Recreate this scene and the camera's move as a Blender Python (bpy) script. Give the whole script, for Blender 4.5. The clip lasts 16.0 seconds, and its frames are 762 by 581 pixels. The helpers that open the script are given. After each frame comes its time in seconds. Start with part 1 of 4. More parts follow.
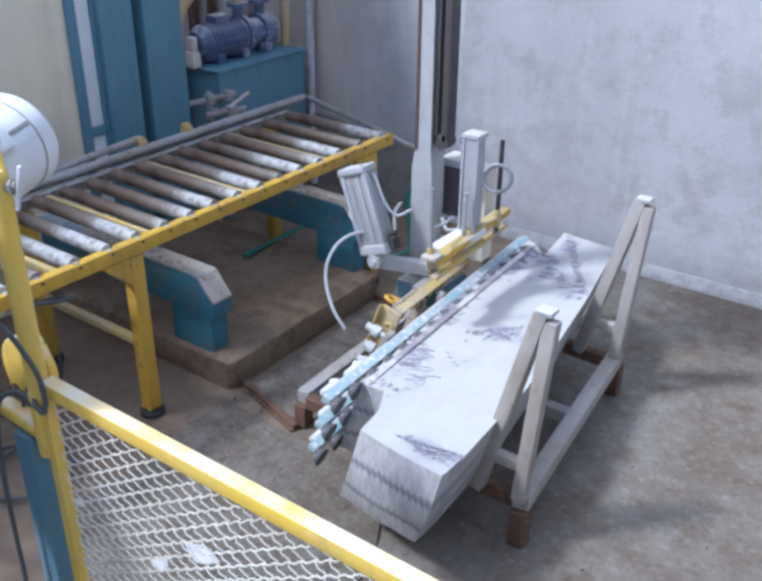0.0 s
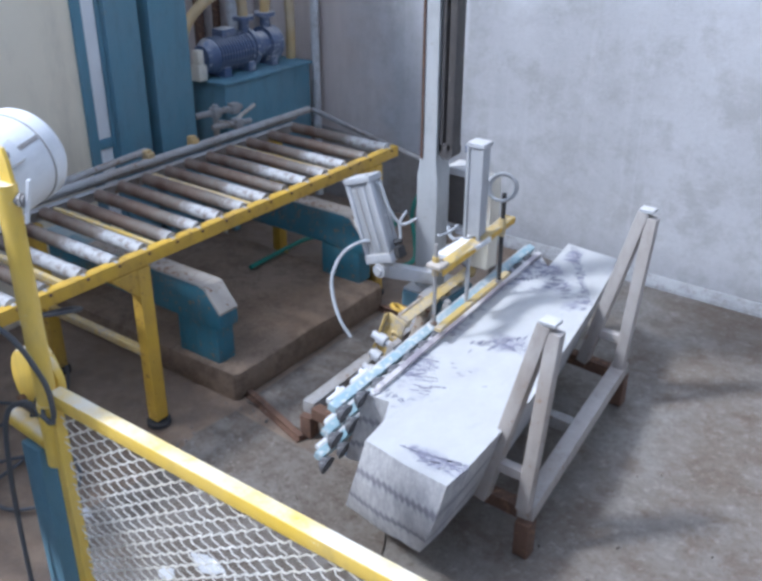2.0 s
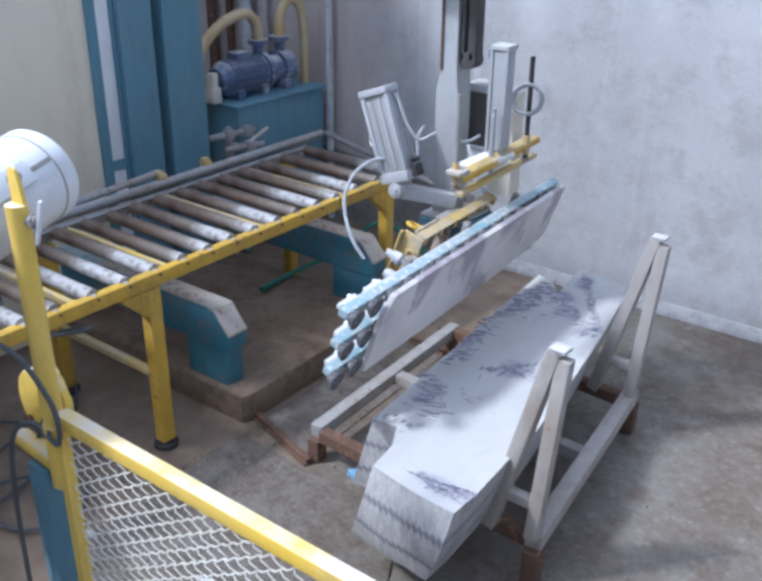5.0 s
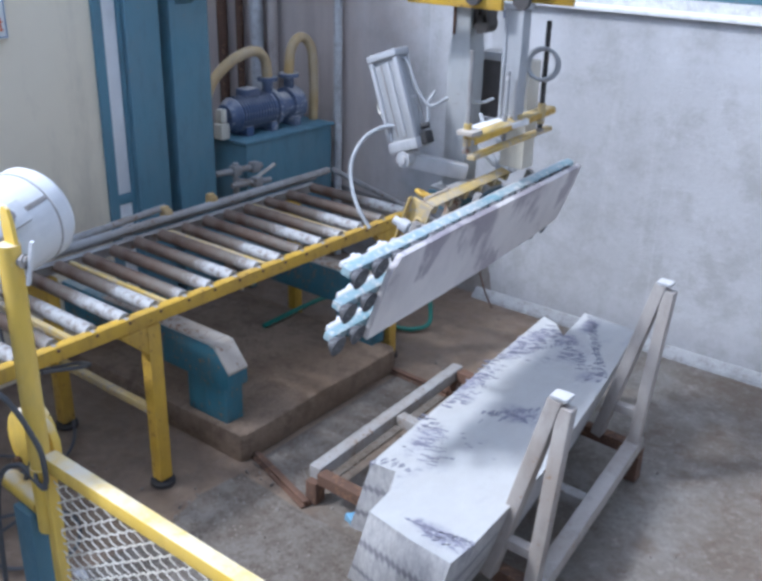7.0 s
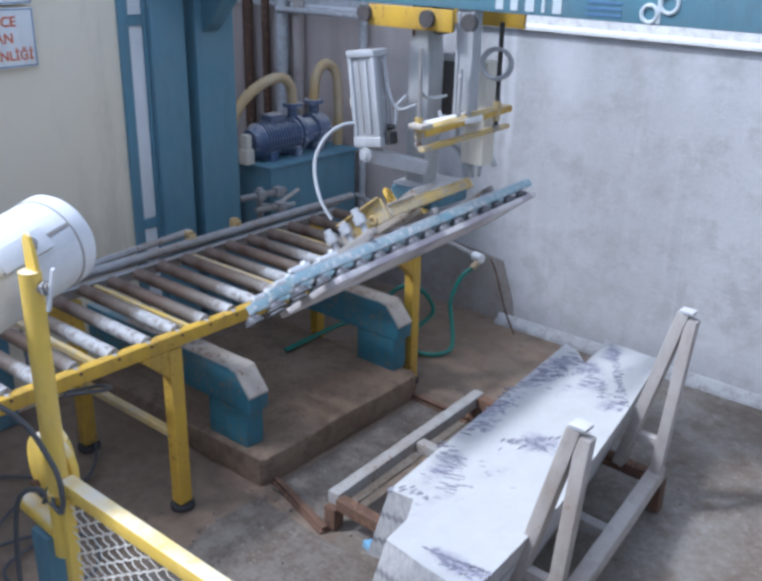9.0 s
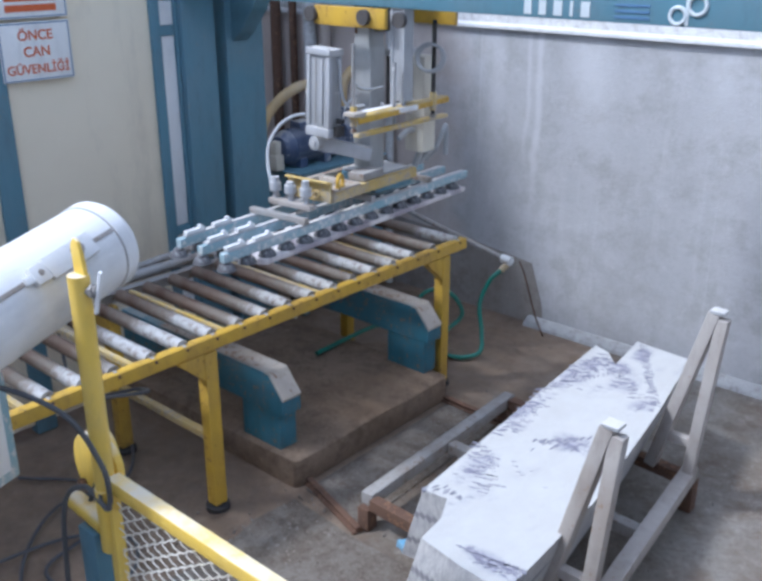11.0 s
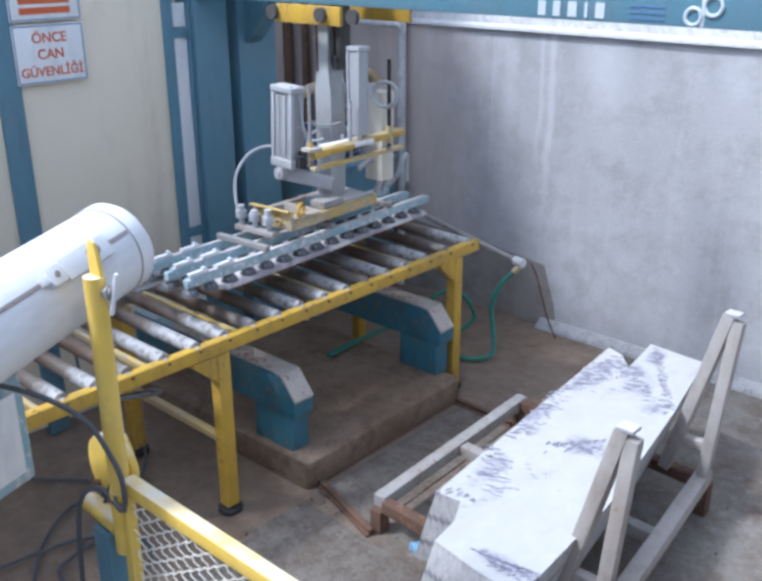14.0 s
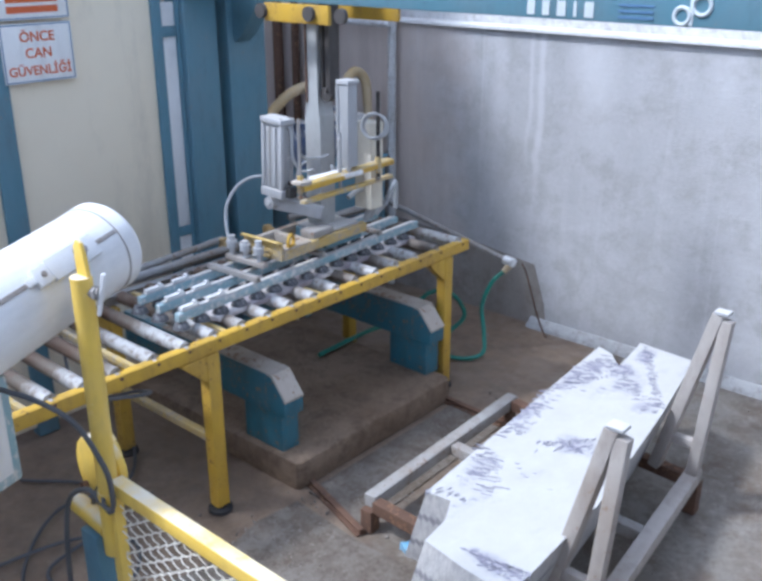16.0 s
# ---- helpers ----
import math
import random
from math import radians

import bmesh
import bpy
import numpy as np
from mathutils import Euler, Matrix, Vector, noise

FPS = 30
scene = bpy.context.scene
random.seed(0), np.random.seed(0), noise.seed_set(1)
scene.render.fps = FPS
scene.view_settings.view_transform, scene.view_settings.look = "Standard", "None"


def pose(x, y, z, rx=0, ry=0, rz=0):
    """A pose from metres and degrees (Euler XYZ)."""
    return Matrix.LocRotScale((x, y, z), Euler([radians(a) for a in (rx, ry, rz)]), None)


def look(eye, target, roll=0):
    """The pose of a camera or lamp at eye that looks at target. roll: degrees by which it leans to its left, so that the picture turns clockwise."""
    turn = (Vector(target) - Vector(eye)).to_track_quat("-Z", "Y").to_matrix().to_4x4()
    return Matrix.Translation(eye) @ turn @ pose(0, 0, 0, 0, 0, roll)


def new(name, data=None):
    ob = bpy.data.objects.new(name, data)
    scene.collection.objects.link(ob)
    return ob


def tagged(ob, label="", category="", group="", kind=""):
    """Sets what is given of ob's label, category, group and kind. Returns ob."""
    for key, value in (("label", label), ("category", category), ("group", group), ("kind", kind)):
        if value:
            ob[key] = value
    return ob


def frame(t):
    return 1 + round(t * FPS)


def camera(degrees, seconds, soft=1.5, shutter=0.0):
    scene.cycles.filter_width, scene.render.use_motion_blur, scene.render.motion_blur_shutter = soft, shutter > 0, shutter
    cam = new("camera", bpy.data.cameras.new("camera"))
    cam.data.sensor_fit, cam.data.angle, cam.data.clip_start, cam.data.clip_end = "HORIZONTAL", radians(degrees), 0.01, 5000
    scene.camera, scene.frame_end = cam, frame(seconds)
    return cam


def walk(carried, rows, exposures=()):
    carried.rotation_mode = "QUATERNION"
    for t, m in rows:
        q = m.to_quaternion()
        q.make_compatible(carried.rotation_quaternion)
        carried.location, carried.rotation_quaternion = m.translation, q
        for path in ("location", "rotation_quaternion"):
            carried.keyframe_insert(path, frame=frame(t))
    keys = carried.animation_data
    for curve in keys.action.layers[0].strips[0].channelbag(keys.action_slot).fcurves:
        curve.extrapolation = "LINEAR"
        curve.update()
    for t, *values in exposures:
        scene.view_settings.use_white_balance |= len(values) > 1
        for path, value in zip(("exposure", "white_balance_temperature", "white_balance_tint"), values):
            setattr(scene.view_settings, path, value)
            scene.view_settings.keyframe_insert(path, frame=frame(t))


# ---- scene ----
cam = camera(46.0, 16.0, soft=3.3)
PATH = [
    (0, (2.767, -2.104, 2.366), (1.724, -0.668, 1.444), 0.5),
    (0.5, (2.774, -2.102, 2.368), (1.726, -0.667, 1.449), 0.6),
    (1, (2.78, -2.109, 2.371), (1.73, -0.671, 1.459), 0.6),
    (1.5, (2.782, -2.113, 2.372), (1.729, -0.674, 1.468), 0.4),
    (2, (2.781, -2.117, 2.377), (1.721, -0.68, 1.476), 0.2),
    (2.5, (2.777, -2.113, 2.377), (1.719, -0.674, 1.477), 0.3),
    (3, (2.779, -2.111, 2.375), (1.718, -0.669, 1.483), 0.3),
    (3.5, (2.782, -2.111, 2.378), (1.718, -0.667, 1.493), 0.6),
    (4, (2.781, -2.111, 2.378), (1.707, -0.669, 1.502), 0.7),
    (6.5, (2.779, -2.073, 2.389), (1.661, -0.626, 1.579), 1.1),
    (7, (2.776, -2.055, 2.392), (1.647, -0.604, 1.604), 1.4),
    (7.5, (2.781, -2.05, 2.394), (1.638, -0.6, 1.625), 1.2),
    (8, (2.778, -2.053, 2.4), (1.635, -0.593, 1.65), 0.9),
    (8.5, (2.78, -2.045, 2.407), (1.617, -0.599, 1.66), 1.4),
    (9, (2.794, -2.043, 2.408), (1.608, -0.614, 1.666), 1.2),
    (11.5, (2.805, -2.101, 2.416), (1.568, -0.709, 1.686), 0.0),
    (12, (2.804, -2.1, 2.414), (1.56, -0.711, 1.69), 0.0),
    (12.5, (2.806, -2.103, 2.415), (1.553, -0.719, 1.698), 0.0),
    (13, (2.8, -2.103, 2.417), (1.547, -0.72, 1.698), -0.0),
    (13.5, (2.797, -2.101, 2.415), (1.545, -0.721, 1.689), 0.0),
    (14, (2.792, -2.099, 2.413), (1.543, -0.717, 1.685), -0.1),
    (14.5, (2.789, -2.094, 2.412), (1.547, -0.707, 1.681), -0.1),
    (15, (2.796, -2.092, 2.414), (1.56, -0.699, 1.685), -0.0),
    (15.5, (2.793, -2.095, 2.413), (1.556, -0.704, 1.681), -0.0),
    (16, (2.792, -2.092, 2.411), (1.558, -0.697, 1.682), 0.0),
]
walk(cam, [(t, look(eye, target, roll)) for t, eye, target, roll in PATH], [(0.0, 1.64, 5700, 10), (9.0, 1.6, 5720, 10), (11.5, 1.56, 5750, 10), (12.0, 1.57, 5750, 10), (12.5, 1.69, 5780, 10), (13.2, 1.74, 5800, 10), (16.0, 1.75, 5800, 10)])

# ---- light ----
world = bpy.data.worlds.new("sky")
scene.world = world
world.use_nodes = True
wn = world.node_tree
sky = wn.nodes.new("ShaderNodeTexSky")
sky.sky_type, sky.sun_disc = "NISHITA", False
sky.sun_elevation, sky.sun_rotation = radians(51.9), radians(217.7)
# thin cloud takes part of the blue out of the sky
veil = wn.nodes.new("ShaderNodeHueSaturation")
veil.inputs["Saturation"].default_value = 0.6
wn.links.new(sky.outputs[0], veil.inputs["Color"])
wn.links.new(veil.outputs[0], wn.nodes["Background"].inputs[0])
wn.nodes["Background"].inputs[1].default_value = 0.15
sun = new("sun", bpy.data.lights.new("sun", "SUN"))
sun.data.energy, sun.data.angle, sun.data.color = 1.08, radians(6), (0.98, 0.985, 1.0)
sun.matrix_world = look((-4.8, -6.2, 10.0), (0, 0, 0))


# ---- materials ----
def material(name, base, rough=0.6, metal=0.0):
    m = bpy.data.materials.new(name)
    m.use_nodes = True
    b = m.node_tree.nodes["Principled BSDF"]
    b.inputs["Base Color"].default_value = (*base, 1)
    b.inputs["Roughness"].default_value, b.inputs["Metallic"].default_value = rough, metal
    return m, m.node_tree, b


def noise_node(tree, scale, detail=6.0, rough=0.6, stretch=(1, 1, 1), coord="Object"):
    tc = tree.nodes.new("ShaderNodeTexCoord")
    mp = tree.nodes.new("ShaderNodeMapping")
    mp.inputs["Scale"].default_value = stretch
    tree.links.new(tc.outputs[coord], mp.inputs[0])
    n = tree.nodes.new("ShaderNodeTexNoise")
    n.inputs["Scale"].default_value, n.inputs["Detail"].default_value, n.inputs["Roughness"].default_value = scale, detail, rough
    tree.links.new(mp.outputs[0], n.inputs["Vector"])
    return n.outputs["Fac"]


def ramp(tree, fac, lo, hi):
    r = tree.nodes.new("ShaderNodeMapRange")
    r.inputs["From Min"].default_value, r.inputs["From Max"].default_value = lo, hi
    tree.links.new(fac, r.inputs["Value"])
    return r.outputs["Result"]


def math_node(tree, op, a, b):
    n = tree.nodes.new("ShaderNodeMath")
    n.operation = op
    for i, v in enumerate((a, b)):
        if isinstance(v, (int, float)):
            n.inputs[i].default_value = v
        else:
            tree.links.new(v, n.inputs[i])
    return n.outputs[0]


def mix(tree, fac, a, b):
    n = tree.nodes.new("ShaderNodeMix")
    n.data_type = "RGBA"
    for sock, v in ((n.inputs["Factor"], fac), (n.inputs["A"], a), (n.inputs["B"], b)):
        if isinstance(v, tuple):
            sock.default_value = (*v, 1)
        elif isinstance(v, (int, float)):
            sock.default_value = v
        else:
            tree.links.new(v, sock)
    return n.outputs["Result"]


def bump(tree, b, height, strength, distance=0.01):
    n = tree.nodes.new("ShaderNodeBump")
    n.inputs["Strength"].default_value, n.inputs["Distance"].default_value = strength, distance
    tree.links.new(height, n.inputs["Height"])
    tree.links.new(n.outputs[0], b.inputs["Normal"])


def painted(name, base, dirt, chip, chips=0.66, rough=0.45, scale=9.0, metal=0.0, dust_toplight=0.0):
    """Paint with dull dirt, smears, faded patches and chips that show rust or bare metal."""
    m, t, b = material(name, base, rough, metal)
    broad, fine = noise_node(t, scale * 0.35, 6, 0.65), noise_node(t, scale * 4, 8, 0.7)
    smear = noise_node(t, scale * 1.4, 7, 0.7, (1, 1, 0.35))
    edge = math_node(t, "ADD", fine, math_node(t, "MULTIPLY", math_node(t, "SUBTRACT", broad, 0.5), 0.35))
    c = mix(t, math_node(t, "MULTIPLY", ramp(t, broad, 0.38, 0.66), 0.8), base, dirt)
    c = mix(t, math_node(t, "MULTIPLY", ramp(t, smear, 0.5, 0.7), 0.45), c, tuple(0.55 * v + 0.03 for v in dirt))
    c = mix(t, ramp(t, edge, chips - 0.03, chips + 0.03), c, chip)
    if dust_toplight:
        # upward faces are paled for stone dust and for light from above
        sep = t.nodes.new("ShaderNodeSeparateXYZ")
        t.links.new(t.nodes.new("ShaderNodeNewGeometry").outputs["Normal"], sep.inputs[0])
        top_pale = math_node(t, "MULTIPLY", ramp(t, sep.outputs["Z"], 0.5, 0.9), ramp(t, math_node(t, "ADD", smear, math_node(t, "MULTIPLY", broad, 0.5)), 0.5, 0.85))
        c = mix(t, math_node(t, "MULTIPLY", top_pale, dust_toplight), c, (0.74, 0.7, 0.62))
    t.links.new(c, b.inputs["Base Color"])
    t.links.new(ramp(t, math_node(t, "ADD", smear, math_node(t, "MULTIPLY", fine, 0.5)), 0.75 - rough * 1.3, 1.6 - rough * 0.9), b.inputs["Roughness"])
    bump(t, b, math_node(t, "ADD", fine, smear), 0.3, 0.004)
    return m


def concrete(name, a, b_, c_, scale=1.2, rough=0.85, streak=(1, 1, 1), gloss=0.0, grit=0.35):
    m, t, b = material(name, a, rough)
    broad = noise_node(t, scale, 8, 0.66, streak)
    mid = noise_node(t, scale * 5, 9, 0.75)
    fine = noise_node(t, scale * 45, 5, 0.7)
    pits = noise_node(t, scale * 16, 6, 0.8)
    c = mix(t, ramp(t, broad, 0.38, 0.6), a, b_)
    c = mix(t, math_node(t, "MULTIPLY", ramp(t, mid, 0.48, 0.62), 0.75), c, c_)
    c = mix(t, math_node(t, "MULTIPLY", ramp(t, pits, 0.54, 0.66), grit), c, tuple(min(1.0, v * 1.5) for v in b_))
    c = mix(t, math_node(t, "MULTIPLY", ramp(t, fine, 0.48, 0.68), grit), c, tuple(v * 0.5 for v in a))
    t.links.new(c, b.inputs["Base Color"])
    r = math_node(t, "SUBTRACT", rough, math_node(t, "MULTIPLY", ramp(t, broad, 0.44, 0.56), gloss))
    t.links.new(r, b.inputs["Roughness"])
    bump(t, b, math_node(t, "ADD", math_node(t, "MULTIPLY", fine, 0.6), math_node(t, "ADD", pits, mid)), 0.4, 0.008)
    return m


YELLOW = painted("yellow_paint", (0.6, 0.37, 0.04), (0.42, 0.26, 0.06), (0.17, 0.085, 0.04), 0.63)
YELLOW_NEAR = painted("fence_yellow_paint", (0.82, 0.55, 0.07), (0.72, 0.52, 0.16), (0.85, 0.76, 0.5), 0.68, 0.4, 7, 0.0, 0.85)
TEAL = painted("teal_paint", (0.1, 0.222, 0.285), (0.13, 0.222, 0.27), (0.17, 0.21, 0.225), 0.66, 0.5)
TEAL_WORN = painted("worn_teal_paint", (0.035, 0.16, 0.22), (0.07, 0.12, 0.14), (0.2, 0.15, 0.1), 0.6, 0.45, 9, 0.0, 0.5)
BARE = painted("bare_worn_steel", (0.5, 0.46, 0.41), (0.38, 0.3, 0.22), (0.22, 0.1, 0.05), 0.6, 0.5)
STEEL = painted("grey_steel", (0.33, 0.325, 0.32), (0.26, 0.22, 0.185), (0.17, 0.09, 0.05), 0.62, 0.5)
STAND = painted("stand_grey_paint", (0.41, 0.38, 0.355), (0.31, 0.265, 0.23), (0.26, 0.17, 0.11), 0.66, 0.5)
RUST = painted("rusty_steel", (0.13, 0.07, 0.045), (0.08, 0.045, 0.03), (0.22, 0.12, 0.07), 0.58, 0.8)
MAST = painted("mast_grey_paint", (0.42, 0.435, 0.44), (0.38, 0.375, 0.37), (0.27, 0.22, 0.17), 0.66, 0.5)
ALU = painted("aluminium", (0.4, 0.41, 0.425), (0.37, 0.37, 0.375), (0.6, 0.6, 0.6), 0.64, 0.45, 9, 0.2)
WHITE = painted("white_paint", (0.78, 0.78, 0.78), (0.68, 0.68, 0.67), (0.5, 0.48, 0.45), 0.74, 0.35, 5)
CREAM = painted("cream_plastic", (0.66, 0.62, 0.52), (0.6, 0.56, 0.48), (0.5, 0.46, 0.4), 0.74, 0.5)
CYAN = painted("light_blue_profile", (0.24, 0.4, 0.46), (0.44, 0.48, 0.49), (0.6, 0.6, 0.58), 0.56, 0.5)
PANEL = painted("beige_sheet", (0.8, 0.71, 0.55), (0.74, 0.65, 0.5), (0.5, 0.45, 0.38), 0.7, 0.65, 2)
BLUE_SCRAP = painted("light_blue_plastic", (0.12, 0.32, 0.5), (0.3, 0.42, 0.5), (0.5, 0.52, 0.52), 0.66, 0.4)
BLACK = painted("black_rubber", (0.025, 0.025, 0.028), (0.06, 0.055, 0.05), (0.1, 0.09, 0.08), 0.68, 0.7)
CUP = painted("dusty_rubber", (0.04, 0.04, 0.045), (0.15, 0.15, 0.16), (0.3, 0.3, 0.31), 0.6, 0.75, 16)
CHAIN = painted("dark_cable_chain", (0.06, 0.055, 0.055), (0.1, 0.09, 0.085), (0.16, 0.14, 0.12), 0.66, 0.6)
GREY_HOSE = painted("grey_hose", (0.36, 0.38, 0.4), (0.4, 0.4, 0.4), (0.3, 0.3, 0.3), 0.74, 0.45)
TAN_HOSE = painted("tan_hose", (0.5, 0.34, 0.14), (0.5, 0.42, 0.3), (0.36, 0.26, 0.14), 0.72, 0.5)
GREEN_HOSE = painted("green_hose", (0.01, 0.2, 0.15), (0.04, 0.16, 0.12), (0.1, 0.12, 0.1), 0.74, 0.4)
DARK_CABLE = painted("dark_cable", (0.07, 0.075, 0.085), (0.1, 0.1, 0.1), (0.14, 0.14, 0.14), 0.74, 0.45)
MOTOR = painted("blue_motor_paint", (0.06, 0.1, 0.2), (0.2, 0.22, 0.28), (0.42, 0.42, 0.44), 0.6, 0.45, 9, 0.0, 0.75)
WIRE = painted("galvanised_wire", (0.78, 0.76, 0.7), (0.66, 0.61, 0.5), (0.5, 0.44, 0.3), 0.66, 0.5, 9, 0.1)
SIGN = painted("sign_white", (0.84, 0.84, 0.82), (0.66, 0.66, 0.64), (0.55, 0.55, 0.53), 0.75, 0.45, 3)
RED_INK = material("red_lettering", (0.62, 0.13, 0.04), 0.5)[0]
BLUE_INK = material("blue_line", (0.1, 0.2, 0.35), 0.5)[0]
STAIN = painted("dark_tool_mark", (0.22, 0.215, 0.27), (0.34, 0.335, 0.39), (0.5, 0.5, 0.5), 0.58, 0.8, 20)
WHITE_INK = material("white_marking", (0.55, 0.6, 0.62), 0.5)[0]
WALL = concrete("wall_render", (0.55, 0.55, 0.55), (0.66, 0.66, 0.67), (0.48, 0.47, 0.46), 0.9, 0.8, (1, 1, 0.35), 0, 0.12)
STREAKED = concrete("streaked_wall_render", (0.42, 0.42, 0.43), (0.505, 0.505, 0.52), (0.365, 0.36, 0.355), 0.9, 0.75, (1, 1, 0.35), 0.1, 0.12)
_t = STREAKED.node_tree
_b = _t.nodes["Principled BSDF"]
_was = _b.inputs["Base Color"].links[0].from_socket
_runs = math_node(_t, "MULTIPLY", ramp(_t, noise_node(_t, 1.0, 5, 0.65, (7, 1, 0.12)), 0.56, 0.66), ramp(_t, noise_node(_t, 0.9, 3, 0.5, (1, 1, 0.5)), 0.42, 0.6))
_cast = mix(_t, math_node(_t, "MULTIPLY", ramp(_t, noise_node(_t, 3.0, 6, 0.6, (0.35, 1, 2.2)), 0.5, 0.66), 0.2), _was, (0.34, 0.33, 0.33))
_at = _t.nodes.new("ShaderNodeSeparateXYZ")
_t.links.new(_t.nodes.new("ShaderNodeTexCoord").outputs["Object"], _at.inputs[0])
_sway = math_node(_t, "MULTIPLY", math_node(_t, "SUBTRACT", noise_node(_t, 2.5, 4, 0.6, (0.6, 1, 0.6)), 0.5), 0.12)
# lime runs below the ledge: middle, half width, lower end, strength
for _x, _w, _z, _k in ((-0.17, 0.022, 0.75, 0.75), (-0.245, 0.014, 1.0, 0.6), (0.17, 0.13, 1.2, 0.7), (-0.48, 0.05, 0.9, 0.3), (0.95, 0.1, 1.3, 0.4), (1.6, 0.2, 1.0, 0.35)):
    _off = math_node(_t, "ABSOLUTE", math_node(_t, "SUBTRACT", math_node(_t, "ADD", _at.outputs["X"], _sway), _x), 0.0)
    _one = math_node(_t, "MULTIPLY", ramp(_t, _off, _w * 1.5, _w * 0.4), ramp(_t, _at.outputs["Z"], _z, _z + 0.45))
    _runs = math_node(_t, "MAXIMUM", _runs, math_node(_t, "MULTIPLY", _one, _k))
# brown dust tint behind the pump, paled so the dim corner reads lighter
_dust_lift = ramp(_t, math_node(_t, "ADD", _at.outputs["X"], math_node(_t, "MULTIPLY", math_node(_t, "SUBTRACT", noise_node(_t, 1.4, 6, 0.65), 0.5), 1.2)), -0.6, -1.2)
_cast = mix(_t, math_node(_t, "MULTIPLY", _dust_lift, 0.85), _cast, mix(_t, ramp(_t, noise_node(_t, 2.2, 7, 0.65, (2, 1, 0.25)), 0.4, 0.62), (0.62, 0.53, 0.47), (0.5, 0.42, 0.37)))
_t.links.new(mix(_t, math_node(_t, "MULTIPLY", _runs, 0.65), _cast, (0.64, 0.64, 0.66)), _b.inputs["Base Color"])
PALE = painted("pale_grey_metal", (0.44, 0.45, 0.47), (0.42, 0.42, 0.43), (0.34, 0.32, 0.3), 0.72, 0.4, 9, 0.0, 0.5)
DUSTY = painted("dusty_ochre_paint", (0.52, 0.36, 0.09), (0.52, 0.44, 0.31), (0.4, 0.34, 0.26), 0.56, 0.6)
WALL_DARK = concrete("back_wall_render", (0.42, 0.36, 0.32), (0.5, 0.44, 0.4), (0.33, 0.28, 0.25), 1.5, 0.85, (1.6, 1, 0.2), 0, 0.15)
WALL_LOW = concrete("dark_lower_wall", (0.26, 0.235, 0.215), (0.32, 0.295, 0.275), (0.2, 0.175, 0.16), 1.5, 0.8, (1.6, 1, 0.3), 0, 0.15)
FLOOR = concrete("floor_concrete", (0.15, 0.122, 0.096), (0.215, 0.197, 0.175), (0.115, 0.08, 0.056), 1.3, 0.72, (1, 1, 1), 0.4, 0.45)
_t = FLOOR.node_tree
_b = _t.nodes["Principled BSDF"]
_at = _t.nodes.new("ShaderNodeSeparateXYZ")
_t.links.new(_t.nodes.new("ShaderNodeTexCoord").outputs["Object"], _at.inputs[0])
# brown cutting mud has spread round the roller table
_edge = math_node(_t, "ADD", _at.outputs["X"], math_node(_t, "MULTIPLY", math_node(_t, "SUBTRACT", noise_node(_t, 1.6, 6, 0.65), 0.5), 1.8))
_mud = math_node(_t, "MULTIPLY", ramp(_t, _edge, 0.75, 0.25), 0.75)
_t.links.new(mix(_t, _mud, _b.inputs["Base Color"].links[0].from_socket, mix(_t, ramp(_t, noise_node(_t, 9.0, 7, 0.7), 0.35, 0.65), (0.25, 0.175, 0.115), (0.165, 0.11, 0.075))), _b.inputs["Base Color"])
PATCH = concrete("rough_floor_patch", (0.125, 0.1, 0.078), (0.19, 0.168, 0.145), (0.085, 0.06, 0.04), 5, 0.85, (1, 1, 1), 0.2, 0.6)
RUBBLE = concrete("stone_chips", (0.19, 0.165, 0.14), (0.28, 0.255, 0.23), (0.14, 0.105, 0.078), 9, 0.85)
PLINTH = concrete("plinth_concrete", (0.175, 0.115, 0.072), (0.23, 0.165, 0.115), (0.11, 0.072, 0.045), 2.2, 0.8)
KERB = concrete("dirty_skirting_cement", (0.33, 0.33, 0.33), (0.42, 0.42, 0.42), (0.24, 0.225, 0.21), 4, 0.85)
SKIRT = concrete("skirting_concrete", (0.5, 0.5, 0.5), (0.6, 0.6, 0.6), (0.38, 0.36, 0.34), 3, 0.8)


